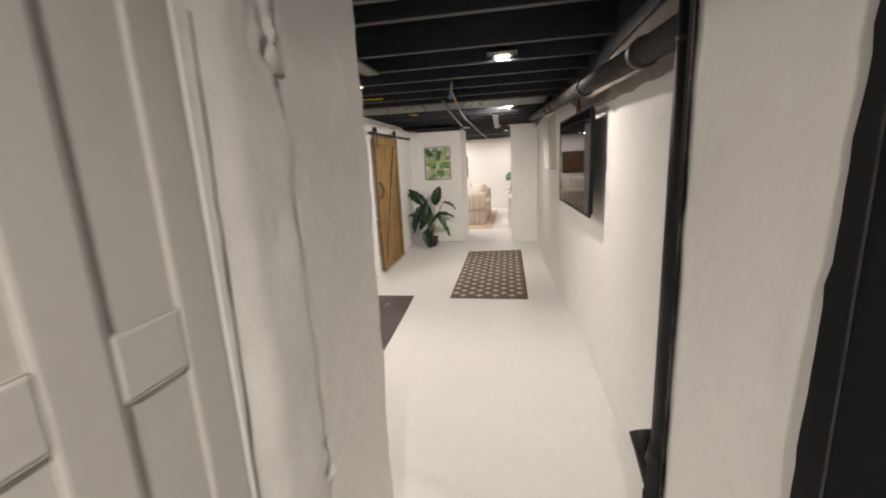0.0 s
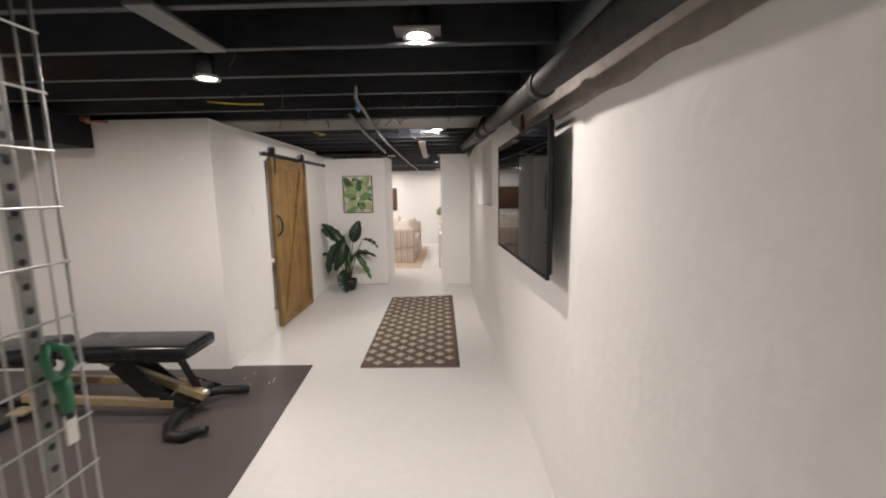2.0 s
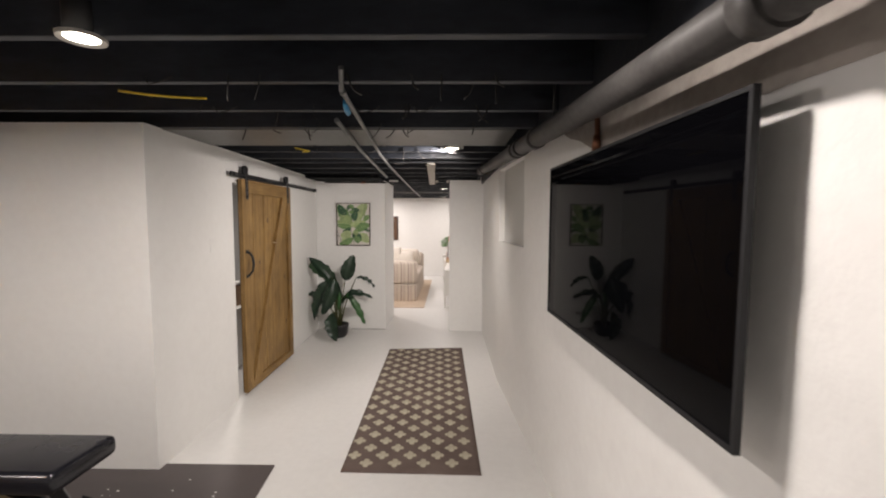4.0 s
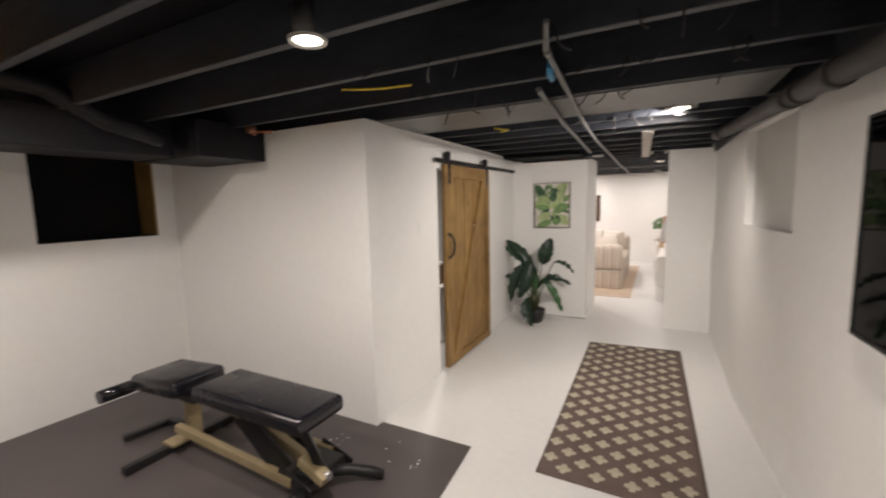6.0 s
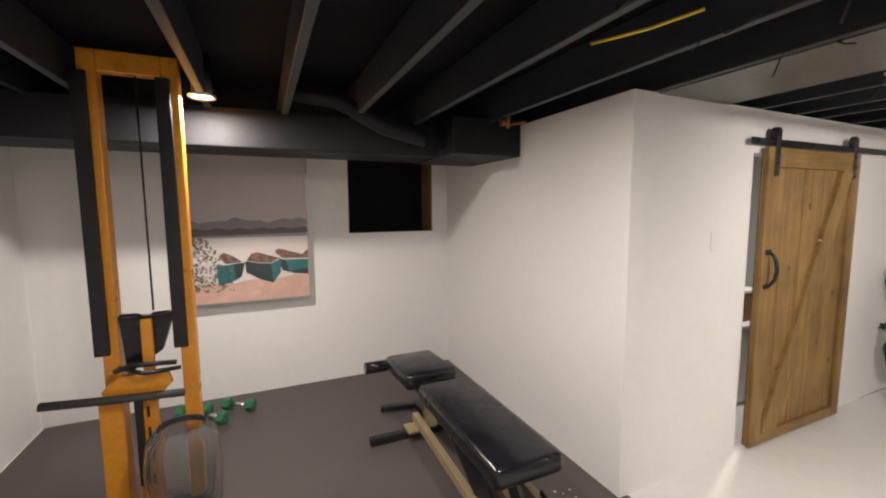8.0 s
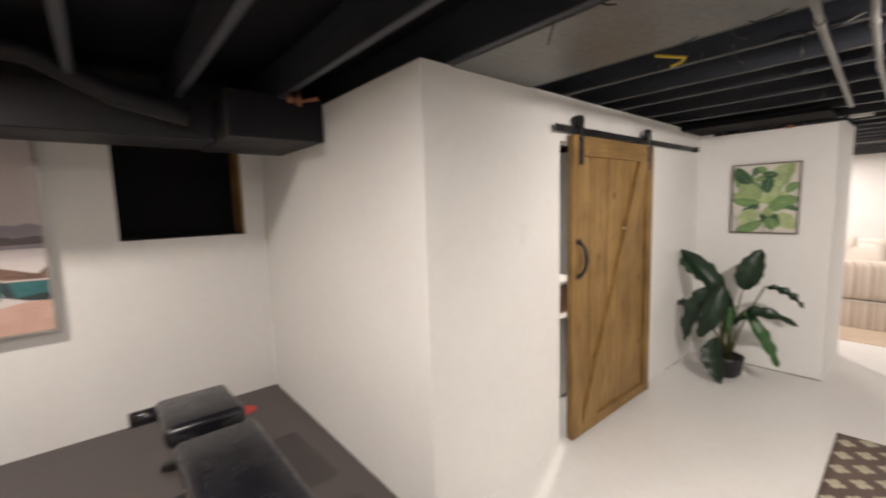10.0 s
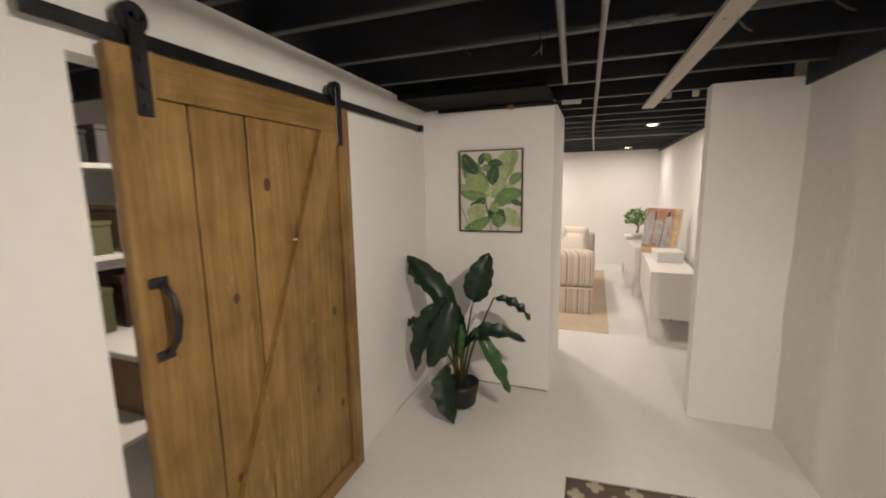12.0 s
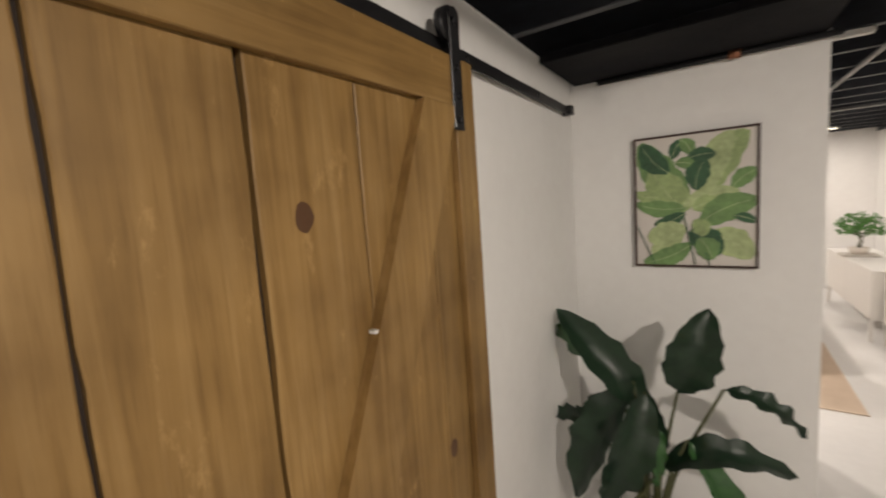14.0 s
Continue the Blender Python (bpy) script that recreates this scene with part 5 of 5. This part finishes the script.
bm = bmesh.new()
tube(bm, [(0, -0.01, 0.09), (0.01, -0.03, 0.06), (0.01, -0.02, 0.02), (0, 0.01, 0.0), (0.01, 0.03, 0.03), (0.01, 0.02, 0.07), (0, -0.01, 0.09)], 0.010, 8)
part("loop", bm, GREEN_RUBBER, hd)
bm = bmesh.new()
tube(bm, [(0.0, 0.01, 0.0), (0.004, 0.014, -0.08)], [0.018, 0.014], 10)
part("grip", bm, GREEN_RUBBER, hd)
part("tag", boxed(0.0, 0.0, -0.16, 0.006, 0.03, -0.085, bevel=0.002, seg=1), WHITE_PLASTIC, hd, "white tag")
bm = bmesh.new()
tube(bm, [(0.002, 0.012, -0.075), (0.002, 0.014, -0.095)], 0.012, 8)
part("clip", bm, IRON, hd)

# ---- entrance: the white panel door folded back beside the pier ----
dl = thing("door_1", "white painted folding panel door standing open beside the pier", "door", kind="structure")
X0 = 0.659
for y0 in (0.172, 0.363, 0.554, 0.745):
    y1 = y0 + (0.1885 if y0 < 0.7 else 0.184)
    leaf = part("leaf", boxed(X0 - 0.03, y0, 0.012, X0, y1, 2.03, bevel=0.001, seg=1), WHITE_DOOR, dl)
    part("stile", boxed(X0 + 0.0005, y1 - 0.080, 0.013, X0 + 0.0085, y1 - 0.0005, 2.029, bevel=0.0065, seg=3), WHITE_DOOR, leaf)
    for z0, z1 in ((0.013, 0.20), (0.74, 0.84), (1.337, 1.430), (1.93, 2.029)):
        part("rail", boxed(X0 + 0.0005, y0 + 0.0005, z0, X0 + 0.0083, y1 - 0.0775, z1, bevel=0.0065, seg=3), WHITE_DOOR, leaf)
CRACK = plain("dark_crack", (0.05, 0.045, 0.04), 0.9)
bm = bmesh.new()
prev = None
for i in range(90):
    z = 0.01 + 2.4 * i / 89
    y = 0.911 + 0.026 * z + 0.007 * noise.noise(Vector((z * 5, 3, 0))) + 0.004 * noise.noise(Vector((z * 22, 1, 0)))
    w = 0.0016 + 0.0035 * max(0, noise.noise(Vector((z * 8, 9, 4))))
    cur = (bm.verts.new((0.6735, y - w, z)), bm.verts.new((0.6742, y + w, z)))
    if prev:
        bm.faces.new((prev[0], prev[1], cur[1], cur[0]))
    prev = cur
structure("trim_crack", bm, CRACK, "thin dark crack along the plastered pier", "crack")

# ---- closet behind the barn door ----
shelf = thing("closet_shelf_unit", "white closet shelf unit seen through the door gap", "shelf", pose(-2.35, 5.9, 0))
for y in (0.0, 1.6):
    part("side_panel", boxed(0, y, 0, 0.40, y + 0.02, 2.0), WHITE_LACQUER, shelf)
for z in (0.45, 0.86, 1.28, 1.75):
    part("shelf_board", boxed(0, 0.0205, z, 0.40, 1.5995, z + 0.025), WHITE_LACQUER, shelf)
random.seed(8)
BOX_COLOURS = [plain("stored_" + n, c, 0.6) for n, c in (("brown_cardboard", (0.22, 0.13, 0.075)), ("grey_fabric", (0.15, 0.14, 0.14)), ("black_case", (0.02, 0.02, 0.02)), ("tan_cloth", (0.24, 0.18, 0.13)), ("dark_brown_tin", (0.07, 0.035, 0.025)), ("olive_canvas", (0.13, 0.13, 0.06)))]
for z in (0.475, 0.885, 1.305, 1.775):
    y = 5.95
    while y < 7.3:
        w, h = random.uniform(0.16, 0.30), random.uniform(0.16, 0.32)
        if z > 1.7:
            h = min(h, 0.2)
        b = thing("storage_box", "storage box standing on the white closet shelf", "box", pose(-2.30, y, z + 0.0005), group="boxes on the closet shelf")
        m = random.choice(BOX_COLOURS)
        part("body", boxed(0, 0, 0, 0.30, w, h * 0.85, bevel=0.006, seg=1), m, b)
        part("lid", boxed(-0.004, -0.004, h * 0.85 + 0.0005, 0.304, w + 0.004, h, bevel=0.005, seg=1), m, b)
        y += w + random.uniform(0.02, 0.08)

cc = thing("closet_chest", "plain white chest standing on the closet floor", "chest", pose(-1.80, 6.25, 0.0))
part("body", boxed(0, 0, 0.03, 0.55, 1.10, 0.66, bevel=0.004, seg=1), WHITE_LACQUER, cc)
part("top", boxed(-0.005, -0.005, 0.6605, 0.56, 1.105, 0.685, bevel=0.004, seg=1), WHITE_LACQUER, cc)
part("plinth", boxed(0.02, 0.02, 0, 0.50, 1.08, 0.0295), WHITE_LACQUER, cc)
cb = thing("storage_box", "brown cardboard box standing on the white chest", "box", pose(-1.74, 6.45, 0.6855))
part("body", boxed(0, 0, 0, 0.42, 0.62, 0.24, bevel=0.004, seg=1), BOX_COLOURS[0], cb)
part("lid", boxed(-0.004, -0.004, 0.2405, 0.424, 0.624, 0.27, bevel=0.004, seg=1), WHITE_LACQUER, cb, "pale lid")

# ---- the bright far room ----
FABRIC = bpy.data.materials.new("striped_linen")
FABRIC.use_nodes = True
nt = FABRIC.node_tree
fb = nt.nodes["Principled BSDF"]
tc = nt.nodes.new("ShaderNodeTexCoord")
sep = nt.nodes.new("ShaderNodeSeparateXYZ")
nt.links.new(tc.outputs["Object"], sep.inputs[0])
add = nt.nodes.new("ShaderNodeMath")
add.operation = "ADD"
nt.links.new(sep.outputs[0], add.inputs[0])
nt.links.new(sep.outputs[1], add.inputs[1])
mm = nt.nodes.new("ShaderNodeMath")
mm.operation, mm.inputs[1].default_value = "MULTIPLY", 7.0
nt.links.new(add.outputs[0], mm.inputs[0])
fr = nt.nodes.new("ShaderNodeMath")
fr.operation = "FRACT"
nt.links.new(mm.outputs[0], fr.inputs[0])
col = ramp(nt, fr.outputs[0], [(0.0, (0.60, 0.53, 0.45)), (0.22, (0.58, 0.51, 0.43)), (0.26, (0.33, 0.25, 0.21)), (0.36, (0.33, 0.25, 0.21)), (0.40, (0.66, 0.60, 0.53)), (0.62, (0.48, 0.39, 0.32)), (0.72, (0.63, 0.56, 0.49)), (0.80, (0.37, 0.29, 0.25)), (0.86, (0.61, 0.54, 0.46))])
nt.links.new(mix(nt, 0.25, col, noise_out(nt, 60, 3), "OVERLAY"), fb.inputs["Base Color"])
fb.inputs["Roughness"].default_value = 0.95
CUSHION = plain("cream_cushion_cloth", (0.70, 0.64, 0.57), 0.95, spread=0.1, bump=0.4, bump_scale=150)
JUTE = material("beige_jute_rug", (0.54, 0.42, 0.31), (0.66, 0.54, 0.42), 0.95, big=5, small=120, bump=0.5, bump_scale=200)


def soft(x0, y0, z0, x1, y1, z1, r=0.05):
    bm = bmesh.new()
    box(bm, x0, y0, z0, x1, y1, z1, r, 4)
    for f in bm.faces:
        f.smooth = True
    return bm


tagged(link("jute_rug", boxed(-2.4, 10.05, 0.001, 0.59, 13.6, 0.010, bevel=0.002, seg=1), JUTE), "beige woven jute rug under the striped sofa", "rug")
so = thing("striped_sofa", "sofa covered in brown and beige striped linen", "sofa", pose(0, 0, 0.010))
part("base", soft(-0.62, 10.67, 0.0, 0.405, 12.9, 0.33, 0.015), FABRIC, so)
part("arm_front", soft(-0.62, 10.665, 0.335, 0.412, 10.93, 0.80, 0.075), FABRIC, so)
part("arm_back", soft(-0.62, 12.66, 0.335, 0.412, 12.905, 0.82, 0.075), FABRIC, so)
part("backrest", soft(-0.62, 10.935, 0.335, -0.38, 12.655, 0.92, 0.06), FABRIC, so)
part("seat_cushion", soft(-0.37, 10.94, 0.335, 0.42, 11.79, 0.52, 0.05), FABRIC, so)
part("seat_cushion", soft(-0.37, 11.80, 0.335, 0.42, 12.65, 0.52, 0.05), FABRIC, so)
part("piping", soft(-0.621, 10.660, 0.322, 0.416, 10.672, 0.337, 0.004), CUSHION, so, "pale piping")


def pillow(x, y, z, s, rx, rz):
    bm = bmesh.new()
    n = 10
    top, bot = {}, {}
    for i in range(n + 1):
        for j in range(n + 1):
            u, v = 2 * i / n - 1, 2 * j / n - 1
            h = 0.30 * s * (1 - u ** 4) * (1 - v ** 4)
            top[i, j] = bm.verts.new((u * s / 2 * (1 - 0.06 * v * v), v * s / 2 * (1 - 0.06 * u * u), h / 2))
            bot[i, j] = top[i, j] if i in (0, n) or j in (0, n) else bm.verts.new((u * s / 2 * (1 - 0.06 * v * v), v * s / 2 * (1 - 0.06 * u * u), -h / 2))
    for i in range(n):
        for j in range(n):
            for g, o in ((top, 1), (bot, -1)):
                q = [g[i, j], g[i + 1, j], g[i + 1, j + 1], g[i, j + 1]][::o]
                if len(set(q)) == 4:
                    f = bm.faces.new(q)
                    f.smooth = True
    ob = link("cushion", bm, CUSHION, pose(x, y, z, rx, 0, rz))
    return tagged(ob, "plump cream cushion leaning on the striped sofa", "cushion", group="sofa cushions")


pillow(0.06, 11.02, 0.76, 0.50, 66, 8)
pillow(-0.22, 11.04, 0.83, 0.54, 70, -6)
pillow(0.10, 12.50, 0.74, 0.46, -66, -8)


def low_cabinet(y0, y1, x0, turn, label):
    c = thing("low_cabinet", label, "cabinet", pose(x0, y0, 0, 0, 0, turn), group="low white cabinets")
    d, l = 0.425, y1 - y0
    part("body", boxed(0.02, 0.002, 0.225, d, l - 0.002, 0.695, bevel=0.003, seg=1), WHITE_LACQUER, c)
    part("top", boxed(0, 0, 0.6955, d, l, 0.720, bevel=0.003, seg=1), WHITE_LACQUER, c)
    n = 2
    for k in range(n):
        part("door", boxed(0.002, l * k / n + 0.004, 0.230, 0.0195, l * (k + 1) / n - 0.004, 0.692, bevel=0.002, seg=1), WHITE_LACQUER, c)
    for y in (0.02, l - 0.05):
        for x in (0.005, d - 0.035):
            part("leg", boxed(x, y, 0, x + 0.03, y + 0.03, 0.2245), WHITE_LACQUER, c)
    bm = bmesh.new()
    tube(bm, [(0.22, 0.03, 0.21), (0.22, 0.03, 0.2245)], 0.012, 8)
    part("foot_pad", bm, IRON, c)
    return c


low_cabinet(10.05, 11.76, 0.965, -2.2, "low white lacquered cabinet on short legs along the wall")
low_cabinet(11.80, 13.55, 0.950, 1.6, "low white lacquered cabinet on short legs along the wall")
wb = thing("white_storage_box", "shallow frosted white box on the low cabinet", "box", pose(1.09, 10.62, 0.7205, 0, 0, 4))
part("body", boxed(0, 0, 0, 0.28, 0.34, 0.105, bevel=0.01, seg=2), WHITE_PLASTIC, wb)
part("lid", boxed(-0.005, -0.005, 0.1055, 0.285, 0.345, 0.125, bevel=0.006, seg=1), WHITE_LACQUER, wb)
lp = thing("leaning_painting", "small abstract painting in orange and grey leaning on the cabinet", "picture", pose(0.985, 11.40, 0.7205, -9, 0, -42) @ Matrix.Diagonal((1.16, 1, 1, 1)))
part("panel", boxed(0, 0, 0, 0.42, 0.022, 0.60), CANVAS, lp)
TERRA = paint("painted_terracotta", (0.38, 0.20, 0.13))
GREYP = paint("painted_grey", (0.36, 0.36, 0.35))
OCHRE = paint("painted_ochre", (0.50, 0.36, 0.20))
part("painted_ground", boxed(0.005, -0.002, 0.005, 0.415, -0.0005, 0.595), TERRA, lp)


def painted(name, pts, m, layer):
    bm = bmesh.new()
    bm.faces.new([bm.verts.new((x, -0.0022 - 0.0006 * layer, z)) for x, z in pts])
    part(name, bm, m, lp)


painted("painted_ochre_edge", [(0.335, 0.006), (0.414, 0.006), (0.414, 0.594), (0.345, 0.594)], OCHRE, 1)
painted("painted_ochre_foot", [(0.006, 0.006), (0.33, 0.006), (0.20, 0.10), (0.006, 0.07)], OCHRE, 1)
painted("painted_figure", [(0.012, 0.13), (0.10, 0.10), (0.125, 0.46), (0.095, 0.55), (0.055, 0.56), (0.012, 0.45)], GREYP, 2)
painted("painted_figure", [(0.13, 0.16), (0.215, 0.11), (0.235, 0.40), (0.20, 0.45), (0.14, 0.44)], GREYP, 2)
painted("painted_figure", [(0.225, 0.05), (0.325, 0.03), (0.335, 0.42), (0.30, 0.52), (0.25, 0.47)], GREYP, 2)
painted("painted_mark", [(0.118, 0.44), (0.135, 0.44), (0.138, 0.55), (0.116, 0.55)], KNOT, 3)
painted("painted_mark", [(0.216, 0.10), (0.226, 0.10), (0.243, 0.36), (0.232, 0.36)], KNOT, 3)
painted("painted_mark", [(0.262, 0.49), (0.30, 0.50), (0.29, 0.56), (0.27, 0.55)], KNOT, 3)
painted("painted_mark", [(0.285, 0.27), (0.32, 0.26), (0.32, 0.34), (0.295, 0.35)], TERRA, 3)
bz = thing("small_potted_tree", "small bright green potted tree on the low cabinet", "plant", pose(1.06, 12.85, 0.7205))
part("tray", boxed(-0.16, -0.12, 0, 0.16, 0.12, 0.025, bevel=0.006, seg=1), PALE_WOOD, bz)
bm = bmesh.new()
tube(bm, [(0, 0, 0.0255), (0, 0, 0.10)], [0.075, 0.09], 16)
part("pot", bm, CUSHION, bz)
bm = bmesh.new()
tube(bm, [(0, 0, 0.10), (0.02, 0.01, 0.18), (-0.01, 0, 0.26)], [0.018, 0.014, 0.01], 8)
for k in range(7):
    a = k * 0.9
    tube(bm, [(0.0, 0, 0.20 + 0.01 * k), (0.09 * math.cos(a), 0.09 * math.sin(a), 0.27), (0.15 * math.cos(a), 0.15 * math.sin(a), 0.31)], [0.008, 0.006, 0.003], 6)
part("trunk", bm, STEM, bz)
random.seed(2)
bm = bmesh.new()
for k in range(520):
    a, r = random.uniform(0, 2 * math.pi), 0.21 * math.sqrt(random.random())
    z = 0.35 + random.uniform(-0.10, 0.17) * math.sqrt(max(0.05, 1 - (r / 0.24) ** 2)) - 0.25 * r * random.random()
    p = Vector((r * math.cos(a), r * math.sin(a), z))
    d = Vector((random.gauss(0, 1), random.gauss(0, 1), random.gauss(0.3, 0.6))).normalized()
    s = d.cross(Vector((random.gauss(0, 1), random.gauss(0, 1), random.gauss(0, 1)))).normalized()
    l, w = random.uniform(0.03, 0.05), random.uniform(0.012, 0.02)
    vs = [bm.verts.new(q) for q in (p - d * l / 2, p + s * w, p + d * l / 2, p - s * w)]
    bm.faces.new(vs)
TREE = material("bright_green_leaf", (0.05, 0.16, 0.03), (0.13, 0.32, 0.07), 0.5, big=12, bump=0)
tagged(part("crown", bm, TREE, bz), kind="stuff")
fp = thing("dark_framed_picture", "dark brown framed picture on the far white wall", "picture", pose(-1.23, 14.397, 1.06))
part("frame", boxed(0, -0.03, 0, 0.80, -0.001, 0.69, bevel=0.004, seg=1), WALNUT, fp)
part("print", boxed(0.04, -0.034, 0.04, 0.76, -0.0305, 0.65), KNOT, fp)
